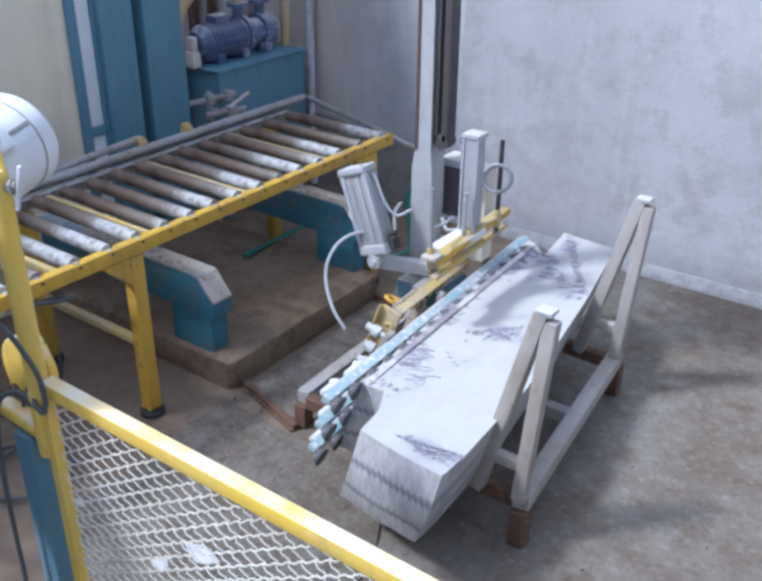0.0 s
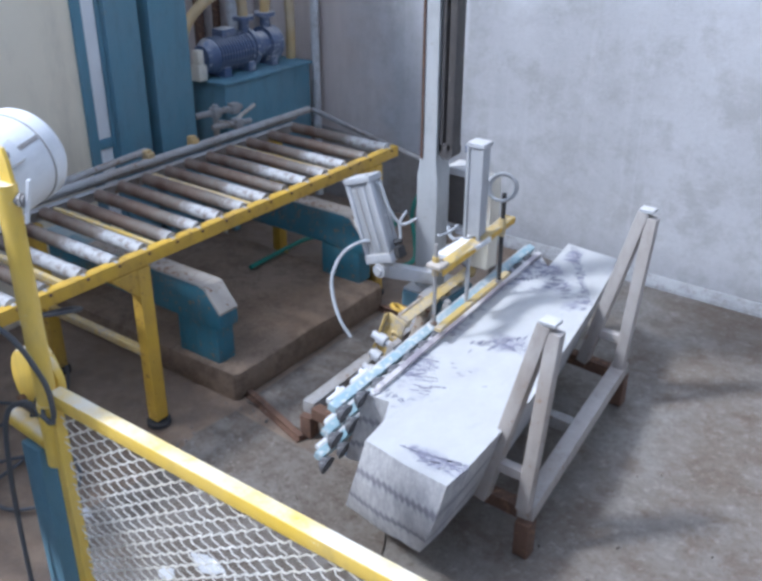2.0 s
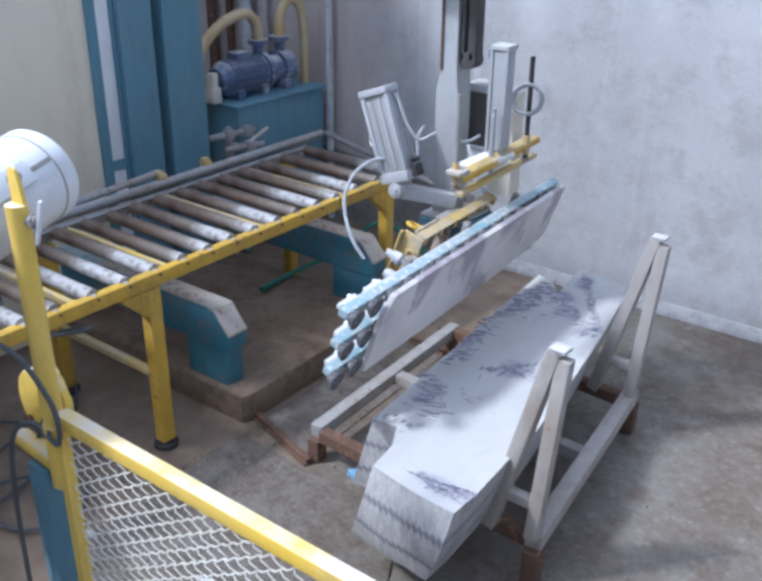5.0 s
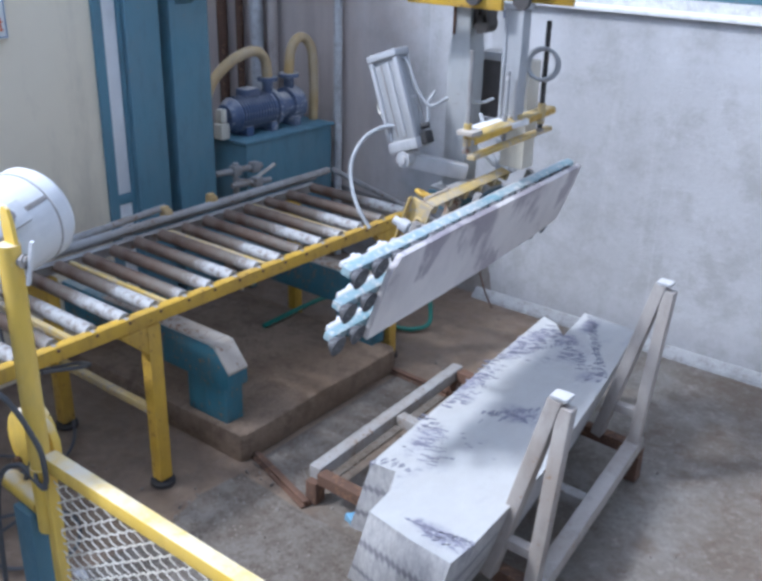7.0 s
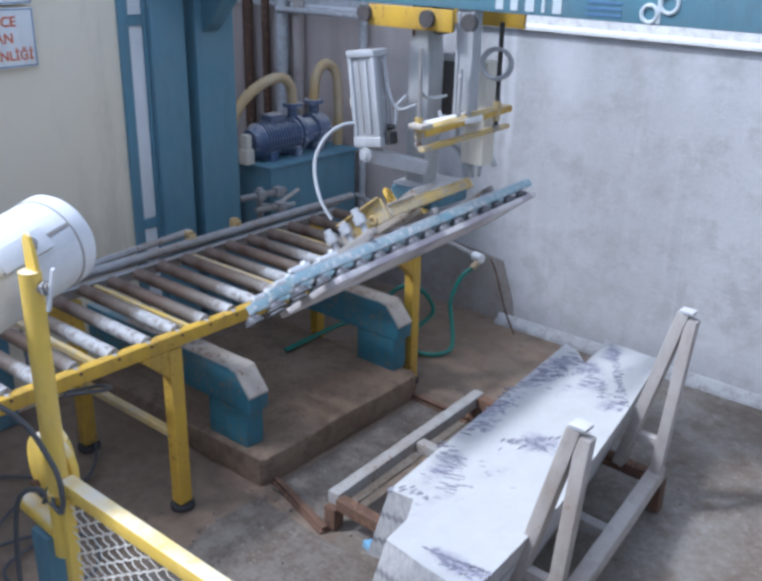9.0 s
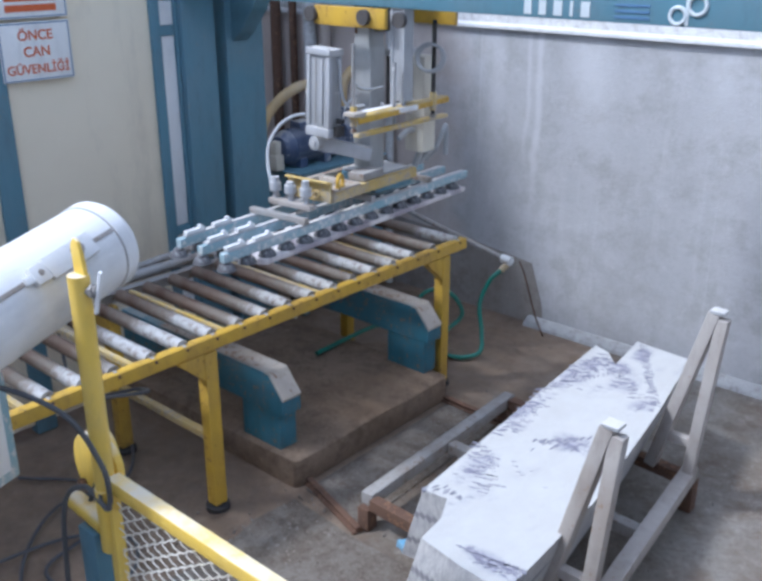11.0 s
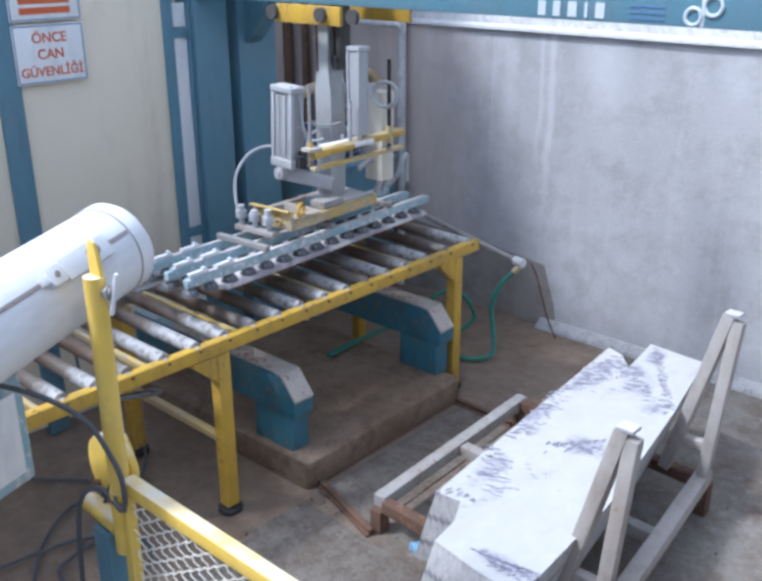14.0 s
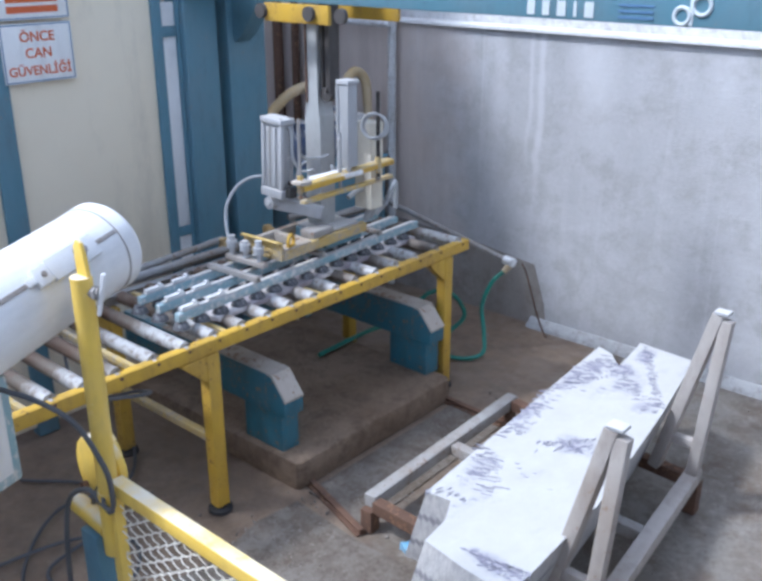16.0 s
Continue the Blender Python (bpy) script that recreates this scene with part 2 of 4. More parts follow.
def marble_material():
    m, t, b = material("rough_white_marble", (0.8, 0.8, 0.8), 0.6)
    broad = noise_node(t, 4.2, 6, 0.6, (1.3, 0.8, 1.3))
    vein = noise_node(t, 12, 9, 0.78, (1, 0.6, 1))
    strokes = noise_node(t, 26, 4, 0.6, (0.5, 1.6, 1.6))
    fine = noise_node(t, 90, 5, 0.7)
    tc = t.nodes.new("ShaderNodeTexCoord")
    stains = None
    for cx, cy, rx, ry in ((1.12, 0.4, 0.07, 0.16), (1.02, 1.32, 0.08, 0.24), (1.3, 0.75, 0.12, 0.09), (1.5, -0.07, 0.14, 0.05), (1.02, 0.88, 0.05, 0.22), (1.12, 1.48, 0.08, 0.1), (1.25, 1.36, 0.09, 0.1), (1.38, 1.24, 0.07, 0.08), (1.15, 1.7, 0.05, 0.09)):
        mp = t.nodes.new("ShaderNodeMapping")
        mp.inputs["Location"].default_value, mp.inputs["Scale"].default_value = (-cx / rx, -cy / ry, 0), (1 / rx, 1 / ry, 0)
        t.links.new(tc.outputs["Object"], mp.inputs[0])
        far = t.nodes.new("ShaderNodeVectorMath")
        far.operation = "LENGTH"
        t.links.new(mp.outputs[0], far.inputs[0])
        one = ramp(t, far.outputs["Value"], 1.25, 0.2)
        stains = one if stains is None else math_node(t, "MAXIMUM", stains, one)
    stains = math_node(t, "MULTIPLY", stains, 0.36)
    broad = math_node(t, "ADD", math_node(t, "SUBTRACT", broad, 0.12), stains)
    patch = math_node(t, "MULTIPLY", ramp(t, broad, 0.46, 0.66), ramp(t, vein, 0.36, 0.6))
    marks = math_node(t, "MULTIPLY", ramp(t, strokes, 0.52, 0.6), ramp(t, broad, 0.5, 0.6))
    c = mix(t, ramp(t, vein, 0.3, 0.75), (0.54, 0.54, 0.53), (0.47, 0.46, 0.445))
    c = mix(t, math_node(t, "MULTIPLY", patch, 0.9), c, (0.3, 0.295, 0.36))
    c = mix(t, math_node(t, "MULTIPLY", marks, 0.85), c, (0.17, 0.165, 0.225))
    # rough sides take streaky grey as faces turn from level to steep
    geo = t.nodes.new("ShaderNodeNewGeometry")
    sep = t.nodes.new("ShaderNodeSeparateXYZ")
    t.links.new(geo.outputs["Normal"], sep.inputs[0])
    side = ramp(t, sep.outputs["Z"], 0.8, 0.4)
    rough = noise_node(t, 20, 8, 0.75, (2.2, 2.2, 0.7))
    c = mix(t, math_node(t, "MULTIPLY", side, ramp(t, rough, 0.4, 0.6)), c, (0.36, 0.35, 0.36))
    tc2 = t.nodes.new("ShaderNodeTexCoord")
    at = t.nodes.new("ShaderNodeSeparateXYZ")
    t.links.new(tc2.outputs["Object"], at.inputs[0])
    teeth = math_node(t, "ABSOLUTE", math_node(t, "SUBTRACT", math_node(t, "FRACT", math_node(t, "ADD", math_node(t, "MULTIPLY", at.outputs["X"], 38.0), math_node(t, "MULTIPLY", at.outputs["Z"], 14.0)), 0.0), 0.5), 0.0)
    rows = None
    for level in (0.415, 0.29):
        off = math_node(t, "ABSOLUTE", math_node(t, "SUBTRACT", math_node(t, "ADD", at.outputs["Z"], math_node(t, "MULTIPLY", rough, 0.03)), level + 0.015), 0.0)
        band = ramp(t, math_node(t, "ADD", off, math_node(t, "MULTIPLY", teeth, 0.03)), 0.026, 0.012)
        rows = band if rows is None else math_node(t, "MAXIMUM", rows, band)
    c = mix(t, math_node(t, "MULTIPLY", math_node(t, "MULTIPLY", rows, side), math_node(t, "MULTIPLY", ramp(t, at.outputs["Y"], 0.25, 0.1), 0.85)), c, (0.17, 0.165, 0.19))
    t.links.new(c, b.inputs["Base Color"])
    bump(t, b, math_node(t, "ADD", vein, math_node(t, "MULTIPLY", fine, 0.4)), 0.5, 0.012)
    return m


def strip_material():
    m, t, b = material("sawn_marble", (0.72, 0.7, 0.7), 0.4)
    n = noise_node(t, 2.4, 5, 0.55, (1, 1.3, 0.8))
    v = noise_node(t, 1.6, 5, 0.6, (1, 2.6, 1.6))
    fine = noise_node(t, 40, 6, 0.7)
    c = mix(t, ramp(t, n, 0.42, 0.7), (0.68, 0.64, 0.62), (0.45, 0.41, 0.42))
    c = mix(t, math_node(t, "MULTIPLY", ramp(t, v, 0.5, 0.57), 0.8), c, (0.25, 0.215, 0.25))
    c = mix(t, math_node(t, "MULTIPLY", ramp(t, fine, 0.4, 0.8), 0.2), c, (0.5, 0.48, 0.48))
    t.links.new(c, b.inputs["Base Color"])
    return m


def roller_material():
    """Steel rollers: rust at the rear end, white stone slurry rubbed on at the front end."""
    m, t, b = material("slurry_coated_roller", (0.4, 0.4, 0.4), 0.55)
    tc = t.nodes.new("ShaderNodeTexCoord")
    sep = t.nodes.new("ShaderNodeSeparateXYZ")
    t.links.new(tc.outputs["Object"], sep.inputs[0])
    info = t.nodes.new("ShaderNodeObjectInfo")
    shift = math_node(t, "MULTIPLY", math_node(t, "SUBTRACT", info.outputs["Random"], 0.5), 0.35)
    grain = noise_node(t, 14, 8, 0.7)
    along = math_node(t, "ADD", math_node(t, "ADD", sep.outputs["X"], shift), math_node(t, "MULTIPLY", math_node(t, "SUBTRACT", grain, 0.5), 0.22))
    c = mix(t, ramp(t, grain, 0.35, 0.65), (0.08, 0.042, 0.026), (0.16, 0.12, 0.095))
    c = mix(t, ramp(t, along, -0.46, -0.3), c, (0.15, 0.128, 0.108))
    c = mix(t, ramp(t, along, -0.24, -0.14), c, (0.44, 0.44, 0.44))
    c = mix(t, math_node(t, "MULTIPLY", ramp(t, noise_node(t, 26, 7, 0.75), 0.48, 0.62), 0.75), c, (0.13, 0.085, 0.06))
    t.links.new(c, b.inputs["Base Color"])
    bump(t, b, grain, 0.3, 0.004)
    return m


MARBLE, STRIP, ROLLER = marble_material(), strip_material(), roller_material()


# ---- building helpers ----
def box(bm, x0, x1, y0, y1, z0, z1, bevel=0.0, m=None):
    made = bmesh.ops.create_cube(bm, size=1.0)
    vs = made["verts"]
    bmesh.ops.scale(bm, vec=(x1 - x0, y1 - y0, z1 - z0), verts=vs)
    bmesh.ops.translate(bm, vec=((x0 + x1) / 2, (y0 + y1) / 2, (z0 + z1) / 2), verts=vs)
    if m is not None:
        bmesh.ops.transform(bm, matrix=m, verts=vs)
    if bevel:
        es = list({e for v in vs for e in v.link_edges})
        bmesh.ops.bevel(bm, geom=es, offset=bevel, segments=2, affect="EDGES", profile=0.6)
    return bm


def rod(bm, a, b, r, seg=16, r2=None, caps=True):
    """A round bar from a to b."""
    a, b = Vector(a), Vector(b)
    d = b - a
    m = Matrix.Translation((a + b) / 2) @ d.to_track_quat("Z", "Y").to_matrix().to_4x4()
    bmesh.ops.create_cone(bm, cap_ends=caps, segments=seg, radius1=r, radius2=r if r2 is None else r2, depth=d.length, matrix=m)
    return bm


def square_bar(bm, a, b, w, h, bevel=0.004, up=(0, 0, 1)):
    """A square tube from a to b, w across and h high."""
    a, b = Vector(a), Vector(b)
    d = (b - a).normalized()
    side = d.cross(Vector(up)).normalized()
    top = side.cross(d)
    m = Matrix((side, d, top)).transposed().to_4x4()
    m.translation = (a + b) / 2
    return box(bm, -w / 2, w / 2, -(b - a).length / 2, (b - a).length / 2, -h / 2, h / 2, bevel, m)


def smooth_path(points, steps=8):
    p = [Vector(q) for q in points]
    p = [2 * p[0] - p[1]] + p + [2 * p[-1] - p[-2]]
    out = []
    for i in range(1, len(p) - 2):
        for k in range(steps):
            t = k / steps
            a, b, c, d = p[i - 1 : i + 3]
            out.append(0.5 * (2 * b + (c - a) * t + (2 * a - 5 * b + 4 * c - d) * t * t + (3 * b - a - 3 * c + d) * t**3))
    return out + [p[-2]]


def sweep(bm, pts, r, seg=8):
    """A round tube along a line of points."""
    pts = [Vector(p) for p in pts]
    rings, side = [], None
    for i, p in enumerate(pts):
        d = (pts[min(i + 1, len(pts) - 1)] - pts[max(i - 1, 0)]).normalized()
        if side is None:
            side = d.cross(Vector((0.3, 0.2, 0.93))).normalized()
        side = (side - d * side.dot(d)).normalized()
        up = d.cross(side)
        rings.append([bm.verts.new(p + r * (math.cos(2 * math.pi * k / seg) * side + math.sin(2 * math.pi * k / seg) * up)) for k in range(seg)])
    for a, b in zip(rings, rings[1:]):
        for k in range(seg):
            bm.faces.new((a[k], a[(k + 1) % seg], b[(k + 1) % seg], b[k]))
    bm.faces.new(rings[0][::-1])
    bm.faces.new(rings[-1])
    return bm


def hose(bm, points, r, seg=10, steps=8):
    return sweep(bm, smooth_path(points, steps), r, seg)


def prism(bm, outline, axis, lo, hi, bevel=0.0):
    """A flat outline given in the two other axes, made thick along axis."""
    def place(p, h):
        q = list(p)
        q.insert("xyz".index(axis), h)
        return q
    a = [bm.verts.new(place(p, lo)) for p in outline]
    b = [bm.verts.new(place(p, hi)) for p in outline]
    bm.faces.new(a)
    bm.faces.new(b)
    for i in range(len(a)):
        j = (i + 1) % len(a)
        bm.faces.new((a[i], a[j], b[j], b[i]))
    vs = a + b
    es = list({e for v in vs for e in v.link_edges})
    if bevel:
        bmesh.ops.bevel(bm, geom=es, offset=bevel, segments=2, affect="EDGES", profile=0.6)
    return bm


def ring(bm, centre, radius, r, axis, seg=24):
    c, u = Vector(centre), Vector(axis).orthogonal().normalized()
    v = Vector(axis).normalized().cross(u)
    pts = [c + radius * (math.cos(2 * math.pi * k / seg) * u + math.sin(2 * math.pi * k / seg) * v) for k in range(seg + 1)]
    return sweep(bm, pts, r, 8)


def finish(name, bm, mat, smooth=True):
    bmesh.ops.recalc_face_normals(bm, faces=bm.faces)
    me = bpy.data.meshes.new(name)
    bm.to_mesh(me)
    bm.free()
    me.materials.append(mat)
    if smooth:
        me.polygons.foreach_set("use_smooth", [True] * len(me.polygons))
        me.set_sharp_from_angle(angle=radians(35))
    return new(name, me)


def part(name, bm, mat, parent, label=""):
    ob = finish(name, bm, mat)
    ob.parent = parent
    return tagged(ob, label) if label else ob


def thing(name, at, label, category, group="", kind=""):
    ob = new(name)
    ob.empty_display_size = 0.05
    ob.matrix_world = at if isinstance(at, Matrix) else Matrix.Translation(at)
    return tagged(ob, label, category, group, kind)


def piece(name, mesh, parent, at):
    """A part that shares its mesh with its like."""
    ob = new(name, mesh)
    ob.parent = parent
    ob.matrix_basis = at if isinstance(at, Matrix) else Matrix.Translation(at)
    return ob


def B():
    return bmesh.new()


# ---- setting ----
def setting(name, bm, mat, label, category):
    return tagged(finish(name, bm, mat), label, category, kind="structure")


def build_setting():
    bm = B()
    bmesh.ops.create_grid(bm, x_segments=40, y_segments=40, size=9.0)
    for v in bm.verts:
        v.co.z = 0.006 * noise.noise(v.co * 0.8) - 0.006
    setting("floor", bm, FLOOR, "worn brown-grey concrete workshop floor with stains", "floor")
    setting("wall_north", box(B(), -3.2, 7.0, 2.75, 2.95, -0.1, 1.885), STREAKED, "grey rendered wall with pale water streaks", "wall")
    setting("ledge", box(B(), -3.2, 7.0, 2.72, 2.98, 1.885, 1.91, 0.006), WHITE, "white ledge along the top of the grey wall", "ledge")
    setting("wall_upper", box(B(), -3.2, 7.0, 2.86, 3.02, 1.91, 4.6), SKIRT, "pale upper wall set back above the ledge", "wall")
    setting("skirting", prism(B(), [(2.75, -0.01), (2.75, 0.05), (2.735, 0.05), (2.685, 0.01), (2.67, -0.01)], "x", -0.14, 6.98, 0.004), KERB, "pale cement skirting at the foot of the wall", "skirting")
    setting("wall_west", box(B(), -3.2, -3.0, -5.2, 2.74, -0.1, 4.6), WALL_DARK, "dull brown-grey side wall", "wall")
    setting("wall_east", box(B(), 7.0, 7.2, -5.2, 3.02, -0.1, 4.6), WALL, "grey rendered side wall", "wall")
    setting("wall_south", box(B(), -3.2, 7.2, -5.4, -5.2, -0.1, 4.6), WALL, "grey rendered rear wall", "wall")
    # dark thin sheet over the lower wall with a slanting right end
    setting("wall_patch", prism(B(), [(-2.9, -0.02), (-0.02, -0.02), (-0.05, 0.16), (-0.14, 0.415), (-0.6, 0.47), (-2.9, 0.6)], "y", 2.746, 2.7492), WALL_LOW, "dark brown-grey lower part of the wall", "wall")
    # unseen roof strips, added; the west edge is set to shade the wall corner
    bm = B()
    for x0, x1, y0, y1 in ((-3.2, 7.2, 2.4, 3.02), (-3.2, -2.2, -5.4, 2.2), (6.0, 7.2, -5.4, 2.2)):
        box(bm, x0, x1, y0, y1, 4.6, 4.75)
    setting("ceiling", bm, WHITE, "pale unseen roof edge added round a wide opening to shape the shade", "ceiling")
    bm = B()
    prism(bm, [(-1.6, 0.33), (0.12, 0.33), (0.135, 0.36), (0.12, 1.5), (0.09, 1.53), (-1.6, 1.53)], "z", -0.01, 0.14, 0.028)
    bmesh.ops.subdivide_edges(bm, edges=[e for e in bm.edges if e.calc_length() > 0.3], cuts=8, use_grid_fill=True)
    for v in bm.verts:
        if v.co.z > 0.05:
            v.co += 0.008 * noise.noise_vector(v.co * 5)
    setting("plinth", bm, PLINTH, "low worn concrete machine plinth under the roller table", "plinth")


build_setting()


def build_floor_details():
    bm = prism(B(), [(0.19, 0.27), (0.17, 0.05), (0.24, -0.25), (0.2, -0.6), (0.5, -0.9), (1.2, -0.8), (1.35, -0.2), (1.1, 0.26), (0.6, 0.24)], "z", -0.012, 0.004)
    bmesh.ops.subdivide_edges(bm, edges=[e for e in bm.edges if e.calc_length() > 0.15], cuts=6, use_grid_fill=True)
    setting("floor_patch", bm, PATCH, "rough pale patch of broken concrete floor", "floor")
    bm = prism(B(), [(0.17, 0.36), (0.55, 0.34), (0.5, 1.45), (0.16, 1.46)], "z", -0.012, 0.003)
    setting("floor_strip", bm, PATCH, "rough gritty floor strip beside the plinth", "floor")
    rng = random.Random(11)
    for cx, cy, rx, ry in ((0.8, -0.5, 0.09, 0.04), (0.21, -0.59, 0.04, 0.025), (0.72, -0.62, 0.05, 0.03)):
        outline = [(cx + rx * rng.uniform(0.6, 1.1) * math.cos(k * 0.35), cy + ry * rng.uniform(0.6, 1.1) * math.sin(k * 0.35)) for k in range(18)]
        setting("slurry_spill", prism(B(), outline, "z", -0.002, 0.0065), SKIRT, "dried white stone slurry spilt on the floor", "stain")
    for pts in ([(-0.9, -0.5, 0.02), (-0.6, -0.3, 0.02), (-0.3, -0.45, 0.02), (-0.2, -0.75, 0.02), (0.0, -0.75, 0.02), (0.1, -0.55, 0.03), (-0.1, -0.42, 0.03), (-0.3, -0.6, 0.03), (-0.4, -1.0, 0.02)],
                [(-1.0, 0.1, 0.02), (-0.7, 0.0, 0.03), (-0.5, -0.2, 0.02), (-0.55, -0.5, 0.02), (-0.3, -0.8, 0.02), (0.1, -1.0, 0.02)],
                [(-1.1, -0.1, 0.6), (-0.7, -0.25, 0.45), (-0.35, -0.15, 0.55), (-0.05, -0.3, 0.7), (-0.03, -0.5, 0.76)]):
        tagged(finish("floor_cable", hose(B(), pts, 0.008), DARK_CABLE), "dark cable trailing under the roller table", "cable", "cables under the roller table")


build_floor_details()


# ---- roller table ----
def build_conveyor():
    tab = thing("roller_table", (0, 0, 0), "yellow steel roller table with slurry-covered rusty rollers", "roller table")
    y0, y1 = -1.7, 1.81
    bm = B()
    box(bm, -0.008, 0.0, y0, y1, 0.792, 0.85, 0.002)
    box(bm, -0.045, -0.0085, y0, y1, 0.844, 0.85, 0.002)
    part("front_rail", bm, YELLOW, tab, "yellow angle rail with bolt holes")
    bm = B()
    box(bm, -0.79, -0.782, y0, y1, 0.785, 0.85, 0.002)
    box(bm, -0.781, -0.745, y0, y1, 0.844, 0.85, 0.002)
    part("rear_rail", bm, STEEL, tab)
    bm = B()
    rod(bm, (-0.80, y0, 0.885), (-0.80, 1.98, 0.885), 0.021, 14)
    box(bm, -0.83, -0.823, y0, 1.9, 0.84, 0.876, 0.002)
    part("guide_bar", bm, STEEL, tab, "worn grey steel guide tube along the rear edge")
    bm = rod(B(), (-0.84, 0.1, 0.9), (-0.84, 0.75, 0.93), 0.018, 12)
    part("loose_tube", bm, STEEL, tab)
    for y in (0.74, 1.05):
        bm = box(B(), -0.845, -0.79, y - 0.022, y + 0.022, 0.88, 0.93, 0.006)
        box(bm, -0.83, -0.8, y - 0.03, y + 0.012, 0.925, 0.945, 0.004)
        part("packing_block", bm, TAN_HOSE, tab, "tan wooden packing block")
    for y in (-1.55, 0.0, 1.632):
        for x in (-0.03, -0.765):
            bm = B()
            box(bm, x - 0.03, x + 0.03, y - 0.033, y + 0.033, 0.03 if y < 1 else 0.01, 0.786, 0.006)
            s = -1
            prism(bm, [(y + s * 0.033, 0.786), (y + s * 0.16, 0.786), (y + s * 0.15, 0.765), (y + s * 0.033, 0.66)], "x", x - 0.022, x + 0.026, 0.002)
            leg = part("leg", bm, YELLOW, tab)
            part("foot", rod(rod(B(), (x, y, 0.0), (x, y, 0.018), 0.055, 20), (x, y, 0.018), (x, y, 0.04), 0.03, 16), BLACK, leg, "black round levelling foot")
        bm = square_bar(B(), (-0.735, y, 0.36), (-0.06, y, 0.36), 0.035, 0.035, 0.004)
        part("stretcher", bm, DUSTY, tab)
    for y in (-0.81, -0.347, 0.114, 0.698, 1.285):
        part("cross_member", box(B(), -0.745, -0.046, y - 0.012, y + 0.012, 0.815, 0.842, 0.002), DUSTY, tab)
    rb = B()
    rod(rb, (-0.715, 0, 0), (-0.035, 0, 0), 0.03, 20)
    rod(rb, (-0.735, 0, 0), (-0.715, 0, 0), 0.012, 10)
    rod(rb, (-0.035, 0, 0), (-0.012, 0, 0), 0.012, 10)
    first = finish("roller", rb, ROLLER)
    first.parent = tab
    ys = [-1.58, -1.42, -1.26, -1.1, -0.94, -0.72, -0.58, -0.44, -0.27, -0.117, 0.037, 0.187, 0.333, 0.479, 0.625, 0.771, 0.917, 1.063, 1.209, 1.375, 1.55, 1.745]
    first.matrix_basis = Matrix.Translation((0, ys[0], 0.842))
    for n, y in enumerate(ys[1:]):
        piece("roller", first.data, tab, pose(0.004 * (n % 3 - 1), y, 0.842, 37 * n % 90, 0, 0))
    bolt = finish("bolt", rod(B(), (0.0, 0, 0), (0.006, 0, 0), 0.0065, 8), RUST)
    bolt.parent, bolt.matrix_basis = tab, Matrix.Translation((0, ys[0], 0.838))
    for y in ys[1:]:
        piece("bolt", bolt.data, tab, (0, y, 0.838))


build_conveyor()


# ---- machine arms under the table ----
def build_arms():
    for y in (0.42, 1.5):
        arm = thing("machine_arm", (0, y, 0.14), "teal-painted steel machine arm with worn bare end on the plinth", "machine arm", "arms under the roller table")
        w = 0.061
        bm = prism(B(), [(-1.3, 0.19), (-1.3, 0.385), (-0.105, 0.385), (-0.062, 0.38), (0.028, 0.272), (0.028, 0.19)], "y", -w, w, 0.008)
        part("beam", bm, TEAL_WORN, arm)
        bm = B()
        box(bm, -0.9, -0.105, -w + 0.004, w - 0.004, 0.386, 0.392, 0.002)
        prism(bm, [(-0.1, 0.386), (-0.1, 0.394), (-0.057, 0.389), (0.034, 0.28), (0.031, 0.267)], "y", -w + 0.003, w - 0.003, 0.002)
        part("wear_plate", bm, BARE, arm, "bare worn steel cover plate")
        bm = B()
        box(bm, -0.27, -0.002, -w + 0.008, w - 0.008, -0.005, 0.189, 0.008)
        part("foot", bm, TEAL_WORN, arm)


build_arms()


# ---- gantry ----
def build_gantry():
    g = thing("gantry", (-1.2, 1.08, 0), "teal-painted steel gantry with two columns and twin beams", "gantry")
    for y0, y1 in ((-0.21, 0.005), (0.075, 0.345)):
        bm = B()
        box(bm, -0.16, 0.0, y0, y1, 0.0, 2.5, 0.008)
        box(bm, -0.22, 0.05, y0 - 0.03, y1 + 0.02, 0.0, 0.02, 0.003)
        part("column", bm, TEAL, g)
    for y0, y1 in ((-0.2, -0.12), (0.14, 0.22)):
        bm = B()
        box(bm, 0.001, 5.6, y0, y1, 2.14, 2.36, 0.006)
        part("beam", bm, TEAL, g, "teal girder across the work area")
        bm = prism(B(), [(0.0, 2.139), (0.22, 2.139), (0.18, 2.06), (0.07, 1.93), (0.0, 1.88)], "y", y0 - 0.02, y1 + 0.01, 0.005)
        if y0 > 0:
            part("gusset", bm, TEAL, g)
    # far leg that carries the other end
    bm = B()
    box(bm, 5.6, 5.8, -0.3, 0.3, 0.0, 2.5, 0.01)
    part("column", bm, TEAL, g)
    # maker's marks as plain bars
    x = 2.09
    for wd in (0.032, 0.03, 0.036, 0.012, 0.036):
        part("maker_mark", box(B(), x, x + wd, -0.203, -0.2005, 2.152, 2.205), WHITE_INK, g)
        x += wd + 0.032
    for k in range(3):
        part("maker_mark", box(B(), 2.46, 2.59, -0.203, -0.2005, 2.156 + 0.02 * k, 2.164 + 0.02 * k), BLUE_INK, g)
    part("maker_mark", ring(B(), (2.69, -0.202, 2.175), 0.027, 0.007, (0, 1, 0)), WHITE_INK, g)
    part("maker_mark", ring(B(), (2.755, -0.202, 2.21), 0.03, 0.007, (0, 1, 0)), WHITE_INK, g)
